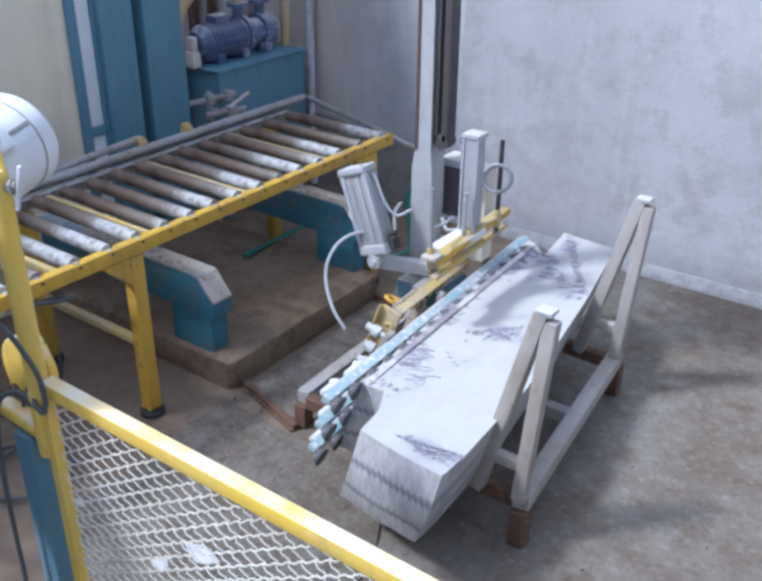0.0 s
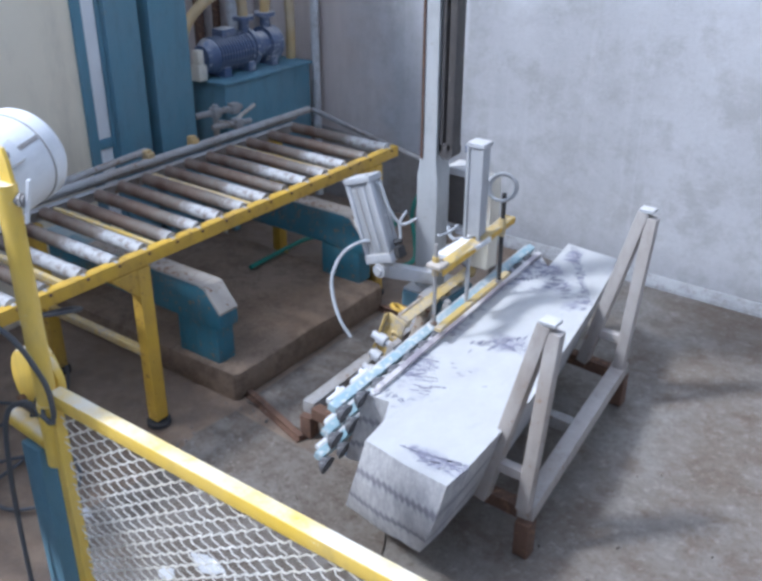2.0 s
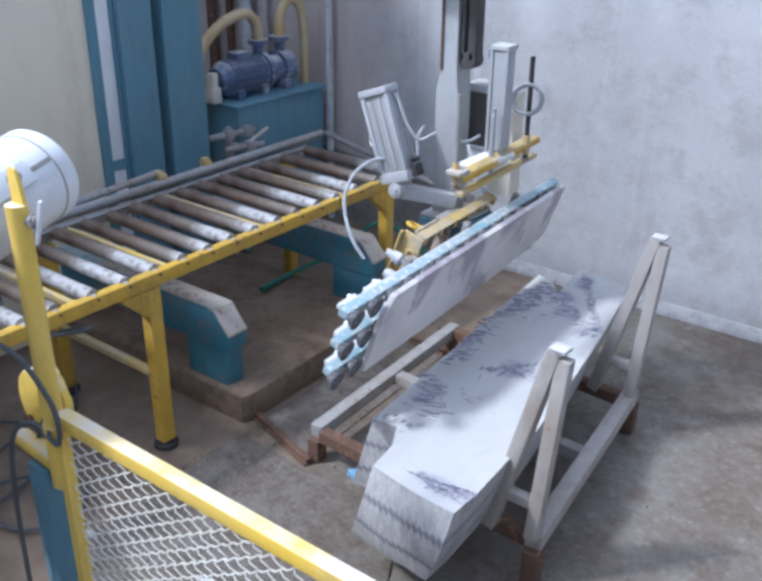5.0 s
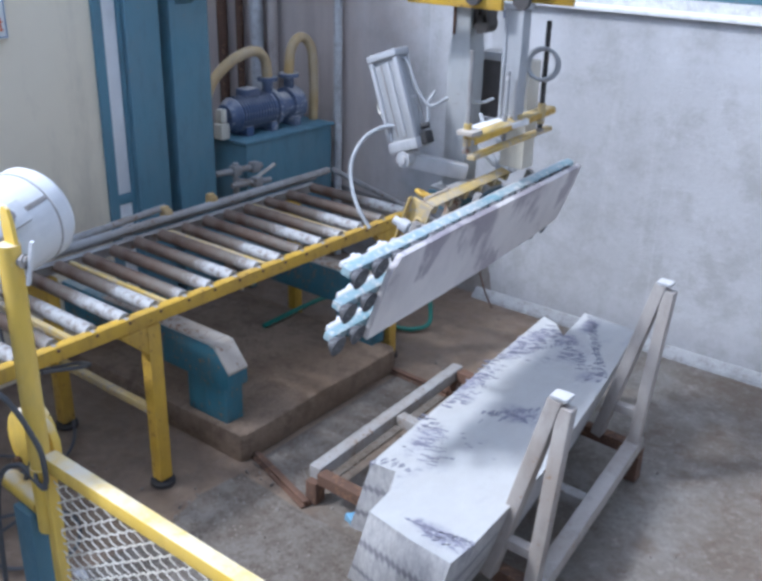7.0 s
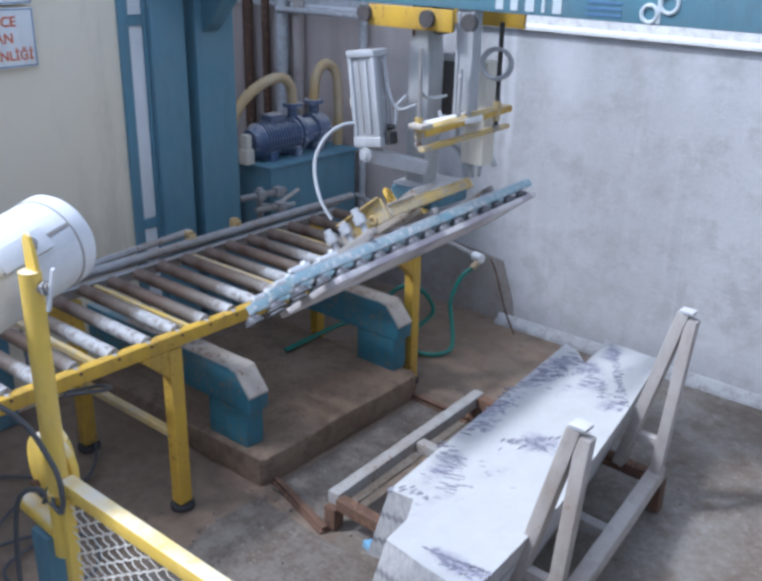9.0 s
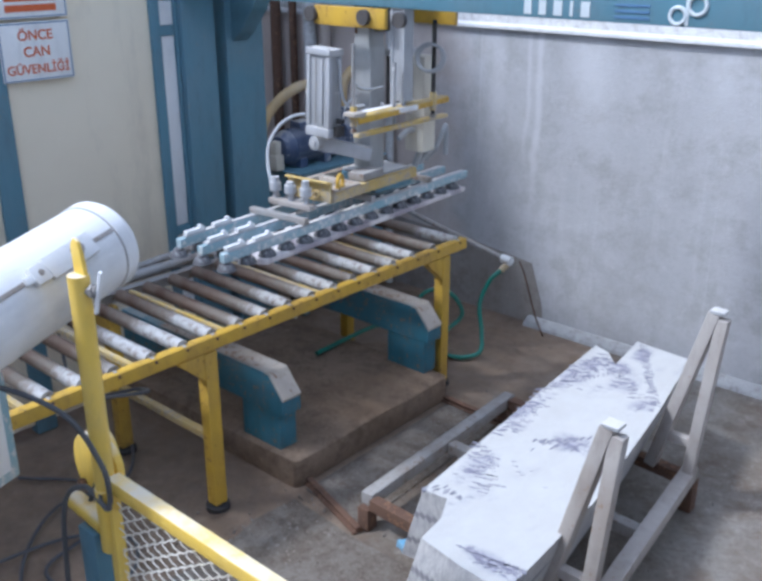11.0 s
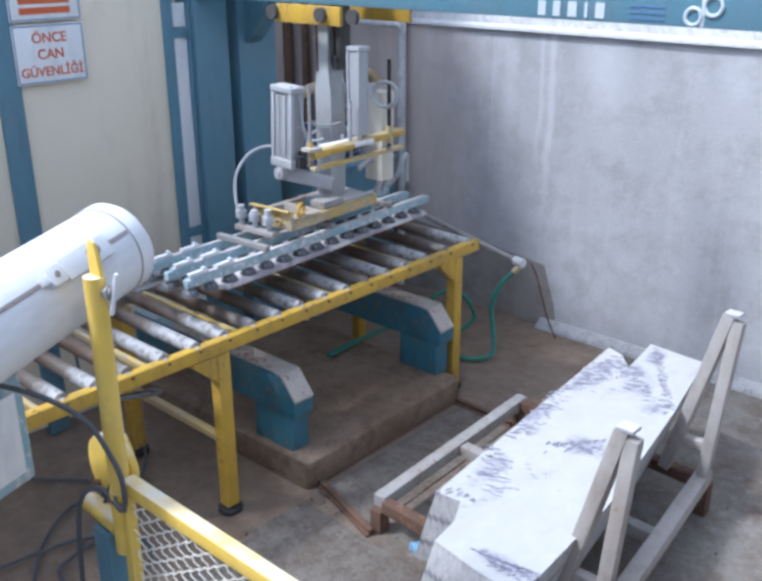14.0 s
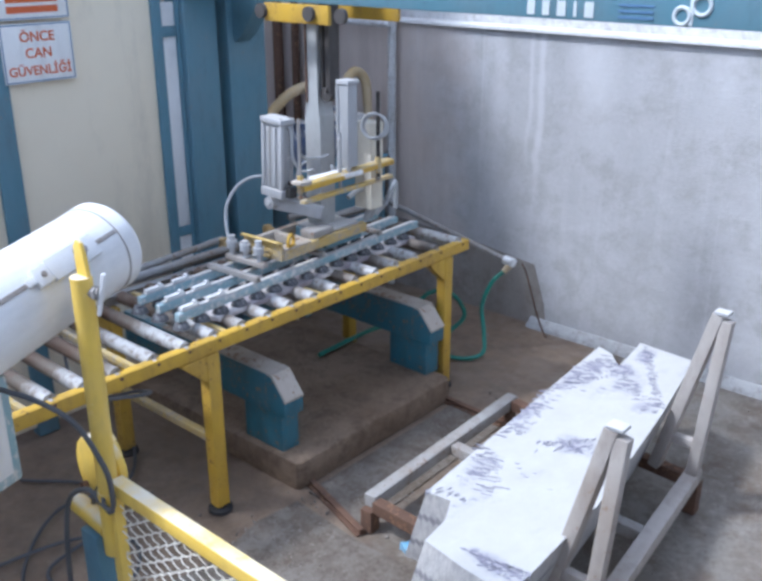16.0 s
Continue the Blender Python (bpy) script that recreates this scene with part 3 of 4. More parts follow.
    part("maker_mark", box(B(), 2.715, 2.728, -0.203, -0.2005, 2.145, 2.24), WHITE_INK, g)


build_gantry()


# ---- enclosure panel ----
def build_panel():
    p = thing("enclosure", (-1.25, 0, 0), "beige sheet-metal enclosure in a teal frame", "enclosure")
    for y0, y1 in ((-0.105, 0.7), (-1.9, -0.215), (-3.4, -1.98)):
        part("sheet", box(B(), -0.03, 0.0, y0, y1, 0.05, 2.6, 0.003), PANEL, p)
    for y0, y1 in ((-0.215, -0.105), (-1.98, -1.9), (0.7, 0.755)):
        part("frame_post", box(B(), -0.05, 0.02, y0, y1, 0.0, 2.6, 0.004), TEAL, p)
    part("frame_post", box(B(), -0.05, 0.02, 0.85, 0.866, 0.0, 2.6, 0.003), TEAL, p)
    for z0, z1 in ((0.05, 0.85), (0.905, 1.935), (1.99, 2.11), (2.14, 2.5)):
        part("light_strip", box(B(), -0.02, 0.0, 0.757, 0.848, z0, z1, 0.003), WHITE, p, "white vertical strip in the teal frame")
    for z0, z1 in ((0.852, 0.903), (1.937, 1.988)):
        part("frame_bar", box(B(), -0.03, 0.012, 0.756, 0.849, z0, z1, 0.003), TEAL, p)
    for name, z0, z1 in (("lower", 1.79, 2.055), ("upper", 2.07, 2.355)):
        s = thing("safety_sign", (-1.225, -0.122, z0), "white safety sign with red letters and a blue border", "sign", "safety signs on the enclosure")
        h = z1 - z0
        part("board", box(B(), -0.003, 0.003, 0.0, 0.355, 0.0, h, 0.001), SIGN, s)
        for a in ((0.004, 0.351, 0.004, 0.009), (0.004, 0.351, h - 0.009, h - 0.004), (0.004, 0.009, 0.009, h - 0.009), (0.346, 0.351, 0.009, h - 0.009)):
            part("border_line", box(B(), 0.0032, 0.0042, *a), BLUE_INK, s)
        if name == "lower":
            for line, zc, size in (("\u00d6NCE", 0.185, 0.062), ("CAN", 0.112, 0.062), ("G\u00dcVENL\u0130\u011e\u0130", 0.035, 0.058)):
                cu = bpy.data.curves.new("lettering", "FONT")
                cu.body, cu.size, cu.align_x, cu.extrude, cu.offset = line, size, "CENTER", 0.0006, 0.001
                cu.materials.append(RED_INK)
                ob = new("lettering", cu)
                ob.parent = s
                ob.matrix_basis = pose(0.0042, 0.178, zc, 90, 0, 90)
        else:
            for zc in (0.03, 0.075, 0.15, 0.2):
                part("lettering_bar", box(B(), 0.0032, 0.0046, 0.05, 0.3, zc, zc + 0.03), RED_INK, s)


build_panel()


# ---- pump unit ----
def build_pump():
    u = thing("hydraulic_tank", (-1.3, 1.77, 0), "teal hydraulic oil tank with a raised rim on legs", "tank")
    part("body", box(B(), -0.42, 0.0, 0.0, 0.81, 0.35, 0.99, 0.01), TEAL, u)
    part("lid", box(B(), -0.435, 0.015, -0.015, 0.825, 0.99, 1.01, 0.005), TEAL, u)
    for x in (-0.38, -0.06):
        for y in (0.03, 0.73):
            part("leg", box(B(), x - 0.03, x + 0.03, y, y + 0.05, 0.0, 0.352, 0.004), TEAL, u)
    pump = thing("motor_pump", pose(-1.5, 2.13, 1.01, 0, 0, 90), "dusty blue electric motor and pump on the tank", "motor")
    bm = B()
    rod(bm, (-0.29, 0, 0.13), (0.04, 0, 0.13), 0.105, 28)
    rod(bm, (-0.35, 0, 0.13), (-0.29, 0, 0.13), 0.075, 28, 0.112)
    part("motor_body", bm, MOTOR, pump)
    fin = finish("cooling_fin", rod(B(), (0, 0, 0.13), (0.007, 0, 0.13), 0.116, 28), MOTOR)
    fin.parent, fin.matrix_basis = pump, Matrix.Translation((-0.27, 0, 0))
    for k in range(1, 12):
        piece("cooling_fin", fin.data, pump, (-0.27 + 0.025 * k, 0, 0))
    part("terminal_box", box(B(), -0.2, -0.08, -0.05, 0.05, 0.235, 0.285, 0.008), MOTOR, pump)
    bm = B()
    rod(bm, (0.04, 0, 0.13), (0.075, 0, 0.13), 0.125, 28)
    rod(bm, (0.075, 0, 0.13), (0.2, 0, 0.13), 0.085, 24)
    rod(bm, (0.2, 0, 0.13), (0.3, 0, 0.13), 0.115, 24)
    part("pump_body", bm, MOTOR, pump)
    for x in (0.04, 0.24):
        part("flange", rod(rod(B(), (x, 0, 0.2), (x, 0, 0.31), 0.035, 16), (x, 0, 0.31), (x, 0, 0.335), 0.07, 20), MOTOR, pump)
    bm = box(B(), -0.43, -0.36, -0.06, 0.02, 0.0, 0.1, 0.01)
    box(bm, -0.42, -0.37, -0.05, 0.01, 0.1, 0.19, 0.012)
    part("filter_housing", bm, CREAM, pump, "pale filter housing beside the motor")
    for x in (-0.22, 0.0, 0.22):
        part("foot", box(B(), x - 0.03, x + 0.03, -0.1, 0.1, 0.0, 0.06, 0.004), MOTOR, pump)
    for pts in ([(-1.5, 2.17, 1.34), (-1.5, 2.15, 1.46), (-1.5, 2.05, 1.52), (-1.52, 1.87, 1.47), (-1.55, 1.72, 1.33), (-1.56, 1.66, 1.1), (-1.58, 1.65, 0.7), (-1.58, 1.65, 0.02)],
                [(-1.5, 2.37, 1.34), (-1.5, 2.4, 1.5), (-1.49, 2.48, 1.57), (-1.47, 2.56, 1.5), (-1.46, 2.575, 1.3), (-1.46, 2.57, 1.01)]):
        tagged(finish("suction_hose", hose(B(), pts, 0.034, 12), TAN_HOSE), "thick tan corrugated hose on the pump", "hose", "pump hoses")
    v = thing("valve_block", (-1.12, 1.62, 0.87), "grey pipe valve assembly behind the roller table", "valve")
    bm = B()
    rod(bm, (-0.15, -0.14, 0.0), (-0.1, 0.2, 0.0), 0.02, 12)
    rod(bm, (-0.05, -0.1, -0.06), (0.02, 0.16, -0.06), 0.018, 12)
    rod(bm, (-0.12, 0, -0.87), (-0.12, 0, 0.05), 0.02, 12)
    rod(bm, (-0.12, 0, -0.06), (0.0, 0.05, -0.06), 0.016, 12)
    part("pipe", bm, STEEL, v)
    for x, y, z in ((-0.12, 0.0, 0.0), (-0.1, 0.14, 0.0), (0.0, 0.06, -0.06)):
        part("valve_body", box(B(), x - 0.03, x + 0.03, y - 0.03, y + 0.03, z - 0.03, z + 0.035, 0.01), STEEL, v)
    part("lever", rod(B(), (0.0, 0.06, -0.03), (0.02, 0.2, 0.03), 0.012, 8), BARE, v)
    for x, mat, r in ((-1.338, SKIRT, 0.03), (-2.3, RUST, 0.03), (-2.48, RUST, 0.04), (-2.1, SKIRT, 0.05), (-1.95, WALL_DARK, 0.04)):
        tagged(finish("wall_pipe", rod(B(), (x, 2.72 - r, 0), (x, 2.72 - r, 4.5), r, 12), mat), "vertical pipe on the back wall", "pipe", "pipes on the back wall")
    tagged(finish("wall_pipe", rod(B(), (-2.1, 2.62, 1.88), (-1.3, 2.62, 1.88), 0.02, 10), SKIRT), "pale horizontal pipe along the back wall", "pipe", "pipes on the back wall")


build_pump()


# ---- water tap and hose ----
def build_tap():
    t = thing("water_tap", (-0.035, 2.3, 0.575), "grey pipe end with a brass hose tap", "tap")
    bm = B()
    rod(bm, (-1.2, 0.22, 0.12), (0.0, 0.0, 0.0), 0.017, 12)
    part("pipe", bm, STEEL, t)
    bm = B()
    rod(bm, (-0.05, 0.01, 0.005), (0.02, 0, 0), 0.028, 14)
    part("elbow", bm, WHITE, t)
    bm = B()
    rod(bm, (-0.005, 0, -0.02), (-0.03, -0.03, -0.06), 0.02, 12)
    part("tap_nozzle", bm, TAN_HOSE, t, "brass nozzle")
    # thin rust-dark tube stands in for a shadow line on the wall
    bm = hose(B(), [(0.03, 2.32, 0.58), (0.06, 2.34, 0.5), (0.08, 2.46, 0.2), (0.08, 2.58, 0.01)], 0.005)
    tagged(finish("wall_shade_line", bm, RUST), "thin dark tube added for a shadow line on the wall", "pipe")
    pts = [(-0.065, 2.27, 0.515), (-0.11, 2.22, 0.45), (-0.15, 2.18, 0.3), (-0.1, 2.14, 0.14), (-0.06, 2.08, 0.04), (-0.1, 1.98, 0.02), (-0.22, 1.93, 0.02),
           (-0.36, 2.0, 0.02), (-0.38, 2.16, 0.06), (-0.33, 2.25, 0.16), (-0.4, 2.2, 0.3), (-0.52, 2.1, 0.3), (-0.6, 1.95, 0.12), (-0.62, 1.7, 0.16), (-0.6, 1.2, 0.165)]
    tagged(finish("garden_hose", hose(B(), pts, 0.014), GREEN_HOSE), "green water hose looped on the floor", "hose")


build_tap()


# ---- block stand and marble block ----
def build_stand():
    s = thing("block_stand", (1.2, 0.8, 0), "grey steel block stand with two A-shaped posts, rusty feet", "stand")
    o = Vector((1.2, 0.8, 0))

    def w(*p):
        return Vector(p) - o
    bm = square_bar(B(), w(0.57, 0.345, 0.135), w(0.512, 1.54, 0.135), 0.06, 0.06)
    part("side_beam", bm, STEEL, s)
    bm = square_bar(B(), w(1.69, 0.25, 0.185), w(1.56, 1.42, 0.185), 0.065, 0.065)
    part("side_beam", bm, STAND, s)
    for (a, b) in (((0.61, 0.345, 0.135), (1.68, 0.29, 0.16)), ((0.58, 0.94, 0.135), (1.62, 0.88, 0.16)), ((0.55, 1.495, 0.135), (1.57, 1.39, 0.16))):
        part("cross_beam", square_bar(B(), w(*a), w(*b), 0.055, 0.055), RUST if b[1] < 0.8 or b[1] > 1.2 else STEEL, s)
    for x, y in ((0.577, 0.34), (0.517, 1.5), (1.695, 0.25), (1.57, 1.4)):
        part("foot", box(B(), x - 1.23, x - 1.17, y - 0.83, y - 0.77, 0.0, 0.108 if x < 1 else 0.155, 0.004), RUST, s)
    for y, tx in ((0.24, 1.72), (1.363, 1.602)):
        bm = B()
        square_bar(bm, w(tx - 0.205, y, 0.19), w(tx - 0.012, y, 0.985), 0.05, 0.06, 0.004, (0, 1, 0))
        part("leaning_post", bm, STAND, s)
        bm = B()
        square_bar(bm, w(tx - 0.03, y - 0.004, 0.215), w(tx + 0.024, y - 0.004, 0.965), 0.05, 0.045, 0.004, (0, 1, 0))
        part("upright_post", bm, STAND, s)
        bm = square_bar(B(), w(tx - 0.14, y, 0.36), w(tx - 0.03, y, 0.36), 0.04, 0.04, 0.003)
        part("gusset", bm, STAND, s)
        part("top_cap", box(B(), tx - 1.2 - 0.031, tx - 1.2 + 0.03, y - 0.8 - 0.028, y - 0.8 + 0.028, 0.985, 0.999, 0.004), PALE, s, "bright worn cap plate")


build_stand()


def build_block():
    """A rough quarry block: an outline that leans with the stand."""
    top = [(1.069, 0.106), (1.17, 0.12), (1.225, 0.02), (1.245, -0.12), (1.43, -0.15), (1.60, -0.16), (1.605, -0.03), (1.58, 0.44), (1.52, 0.84), (1.455, 1.24), (1.344, 1.805), (1.2, 1.815), (1.057, 1.83), (1.08, 1.68), (1.1, 1.52), (1.008, 1.62), (0.922, 1.654)]
    bm = B()
    rows = []
    nz = 7
    for k in range(nz + 1):
        f = k / nz
        row = []
        for x, y in top:
            near = max(0.0, 0.2 - y) / 0.35
            row.append(bm.verts.new((x - 0.1 * f + 0.02 * near * math.sin(3 * f), y + near * (0.03 * f - 0.05 * math.sin(2.6 * f)), 0.53 - 0.335 * f)))
        rows.append(row)
    for a, b in zip(rows, rows[1:]):
        for i in range(len(a)):
            j = (i + 1) % len(a)
            bm.faces.new((a[i], a[j], b[j], b[i]))
    # the notch at the far end is left open
    for row in (rows[0], rows[-1]):
        bm.faces.new(row[:10] + row[14:])
        bm.faces.new(row[9:15])
    bmesh.ops.recalc_face_normals(bm, faces=bm.faces[:])
    bmesh.ops.triangulate(bm, faces=[f for f in bm.faces if len(f.verts) > 4])
    for _ in range(3):
        bmesh.ops.subdivide_edges(bm, edges=[e for e in bm.edges if e.calc_length() > 0.05], cuts=1, use_grid_fill=True)
    for v in bm.verts:
        n = noise.noise(v.co * 6) + 0.5 * noise.noise(v.co * 17)
        amp = 0.010 if v.co.z < 0.525 and v.co.y < 0.3 else 0.003
        v.co += amp * n * Vector((0.5, -1, 0.25))
    blk = thing("marble_block", (0, 0, 0), "rough white marble block with purple-grey stains on the stand", "marble block")
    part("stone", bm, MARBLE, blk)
    bm = B()
    rng = random.Random(4)
    # a row of strokes: ends, number, length, scatter, turn, half width
    rows = (((1.104, 1.8), (1.422, 1.27), 25, 0.05, 0.003, 15, 0.0045), ((1.11, 1.78), (1.41, 1.28), 22, 0.03, 0.012, 30, 0.003),
            ((1.06, 1.53), (1.42, 1.21), 46, 0.035, 0.022, 60, 0.003), ((1.06, 1.25), (1.17, 1.5), 14, 0.022, 0.008, 100, 0.003),
            ((1.0, 1.55), (1.03, 1.15), 60, 0.04, 0.03, 25, 0.003), ((0.985, 1.15), (1.05, 0.62), 26, 0.05, 0.008, 28, 0.0038),
            ((1.03, 1.05), (1.09, 0.62), 26, 0.03, 0.02, 30, 0.003), ((1.04, 0.5), (1.24, 0.28), 46, 0.045, 0.028, 22, 0.003),
            ((1.213, 0.68), (1.35, 0.84), 16, 0.04, 0.005, 95, 0.004), ((1.2, 0.66), (1.38, 0.76), 30, 0.035, 0.025, 80, 0.003),
            ((1.372, -0.076), (1.588, -0.036), 22, 0.03, 0.004, 12, 0.003), ((1.45, -0.09), (1.58, -0.06), 26, 0.035, 0.014, 40, 0.003),
            ((1.1, 0.3), (1.3, 0.5), 16, 0.025, 0.04, 20, 0.002), ((1.07, 0.13), (1.2, 0.17), 16, 0.03, 0.012, 70, 0.003))
    for (x0, y0), (x1, y1), n, size, spread, turn, half in rows:
        for k in range(n):
            f = k / (n - 1)
            c = Vector((x0 + (x1 - x0) * f, y0 + (y1 - y0) * f, 0.531)) + Vector((rng.gauss(0, spread), rng.gauss(0, spread), 0))
            m = Matrix.Translation(c) @ pose(0, 0, 0, 0, 0, turn + rng.uniform(-14, 14))
            w = half * rng.uniform(0.5, 1.1)
            box(bm, -size / 2 * rng.uniform(0.5, 1), size / 2 * rng.uniform(0.5, 1), -w, w, -0.006, 0.001, 0.0, m)
    ob = part("chisel_mark", bm, STAIN, blk, "rows of dark chisel marks")
    ob["kind"] = "stuff"


build_block()


# ---- floor rails ----
def build_floor_rails():
    for a, b in (((0.14, 0.41, 0.0), (0.58, 0.28, 0.0)), ((0.05, 1.49, 0.0), (0.5, 1.47, 0.0))):
        bm = B()
        a, b = Vector(a), Vector(b)
        square_bar(bm, a + Vector((0, 0, 0.004)), b + Vector((0, 0, 0.004)), 0.05, 0.008, 0.002)
        square_bar(bm, a + Vector((0, 0, 0.014)), b + Vector((0, 0, 0.014)), 0.012, 0.016, 0.002)
        square_bar(bm, a + Vector((0, 0, 0.025)), b + Vector((0, 0, 0.025)), 0.03, 0.01, 0.003)
        tagged(finish("floor_rail", bm, RUST), "short rusty rail lying on the floor", "rail", "rails on the floor")


build_floor_rails()


def build_scrap():
    bm = prism(B(), [(0.0, 0.0), (0.05, -0.02), (0.085, 0.01), (0.07, 0.045), (0.03, 0.04)], "z", 0.0, 0.03, 0.006)
    bmesh.ops.subdivide_edges(bm, edges=[e for e in bm.edges if e.calc_length() > 0.02], cuts=2, use_grid_fill=True)
    for v in bm.verts:
        v.co += 0.012 * noise.noise_vector(v.co * 30)
    ob = finish("plastic_scrap", bm, BLUE_SCRAP)
    ob.location = (0.896, 0.163, 0.16)
    tagged(ob, "crumpled light blue plastic scrap beside the stand", "plastic scrap")


build_scrap()


def build_chips():
    rng = random.Random(9)
    bm = B()
    for n in range(900):
        u = rng.random()
        if u < 0.55:
            x, y = rng.uniform(0.16, 0.56), rng.uniform(-0.1, 1.5)
        elif u < 0.8:
            x, y = rng.gauss(0.5, 0.3), rng.gauss(-0.1, 0.25)
        else:
            x, y = rng.uniform(-0.4, 2.6), rng.uniform(-0.9, 2.5)
        if -1.6 < x < 0.15 and 0.3 < y < 1.56:
            continue
        r_ = rng.uniform(0.002, 0.008) * (1.6 if rng.random() < 0.06 else 1)
        m = pose(x, y, r_ * 0.1, rng.uniform(0, 360), rng.uniform(0, 360), rng.uniform(0, 360)) @ Matrix.Diagonal((r_ * rng.uniform(0.7, 1.6), r_, r_ * 0.7, 1))
        bmesh.ops.create_icosphere(bm, subdivisions=1, radius=1.0, matrix=m)
    tagged(finish("stone_chips", bm, RUBBLE, False), "scattered small stone chips and grit on the floor", "stone chips", kind="stuff")


build_chips()


# ---- fence in the foreground ----
def build_fence():
    f = thing("mesh_fence", (1.108, -1.164, 0), "yellow tube safety fence with white wire mesh", "fence")
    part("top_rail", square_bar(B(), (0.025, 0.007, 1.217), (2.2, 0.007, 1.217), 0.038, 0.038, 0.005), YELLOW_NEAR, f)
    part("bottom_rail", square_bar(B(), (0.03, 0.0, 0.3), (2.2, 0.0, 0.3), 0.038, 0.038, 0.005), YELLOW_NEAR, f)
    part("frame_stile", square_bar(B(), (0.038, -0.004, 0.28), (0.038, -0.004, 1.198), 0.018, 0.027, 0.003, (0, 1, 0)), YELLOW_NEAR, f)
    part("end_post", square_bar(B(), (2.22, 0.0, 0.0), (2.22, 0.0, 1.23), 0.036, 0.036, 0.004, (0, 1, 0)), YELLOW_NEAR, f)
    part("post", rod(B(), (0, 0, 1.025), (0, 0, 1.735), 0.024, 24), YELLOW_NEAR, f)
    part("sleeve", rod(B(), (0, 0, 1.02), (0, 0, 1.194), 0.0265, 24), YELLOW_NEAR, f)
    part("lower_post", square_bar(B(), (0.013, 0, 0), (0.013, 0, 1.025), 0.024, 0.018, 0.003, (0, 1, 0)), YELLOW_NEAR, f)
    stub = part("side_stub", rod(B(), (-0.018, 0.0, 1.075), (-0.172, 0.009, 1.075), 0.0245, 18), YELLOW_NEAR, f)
    part("end_cap", rod(B(), (-0.1715, 0.009, 1.075), (-0.181, 0.0095, 1.075), 0.021, 18), WHITE, stub, "pale tube end cap")
    # rounded clamp housing: a tall half drum with a flange behind the post
    bm = B()
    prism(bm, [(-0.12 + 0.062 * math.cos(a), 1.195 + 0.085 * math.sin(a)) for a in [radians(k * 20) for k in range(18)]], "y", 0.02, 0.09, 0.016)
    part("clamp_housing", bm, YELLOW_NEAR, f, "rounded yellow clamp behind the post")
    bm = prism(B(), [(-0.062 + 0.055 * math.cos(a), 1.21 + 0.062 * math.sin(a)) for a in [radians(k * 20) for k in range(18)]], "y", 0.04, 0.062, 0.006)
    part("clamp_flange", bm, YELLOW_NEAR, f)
    part("clamp_bolt", rod(B(), (-0.135, 0.02, 1.14), (-0.135, 0.005, 1.14), 0.012, 10), RUST, f, "dark bolt")
    part("support_post", box(B(), -0.113, -0.04, -0.027, 0.045, 0.0, 1.048, 0.006), TEAL, f, "teal square support post")
    bm = B()
    z0, z1, x0, x1 = 0.31, 1.203, 0.045, 2.18
    for slope, step, radius, swing in ((0.64, 0.0387, 0.0022, 0.0014), (-1.3, 0.0666, 0.0017, 0.0068)):
        low, high = sorted((z0 - slope * x0, z0 - slope * x1))
        c = low
        while c < high + (z1 - z0):
            c += step
            # the wire runs along z = c + slope * x inside the frame
            ends = sorted(((z0 - c) / slope, (z1 - c) / slope))
            xa, xb = max(x0, ends[0]), min(x1, ends[1])
            if xb - xa < 0.01:
                continue
            n = max(2, int((xb - xa) * math.hypot(1, slope) / 0.01))
            pts = []
            for i in range(n + 1):
                x = xa + (xb - xa) * i / n
                z = c + slope * x
                ph = (z - 0.64 * x) / 0.0387 * 2 * math.pi if slope < 0 else x / 0.0342 * 2 * math.pi
                pts.append((x + (swing * math.sin(ph) if slope < 0 else 0), 0.003 * math.sin(ph + (0 if slope > 0 else 1.2)), z + (swing * math.sin(ph) if slope > 0 else 0)))
            sweep(bm, pts, radius, 5)
    ob = part("wire_mesh", bm, WIRE, f, "woven galvanised diamond wire mesh")
    ob["kind"] = "stuff"
    return f


build_fence()


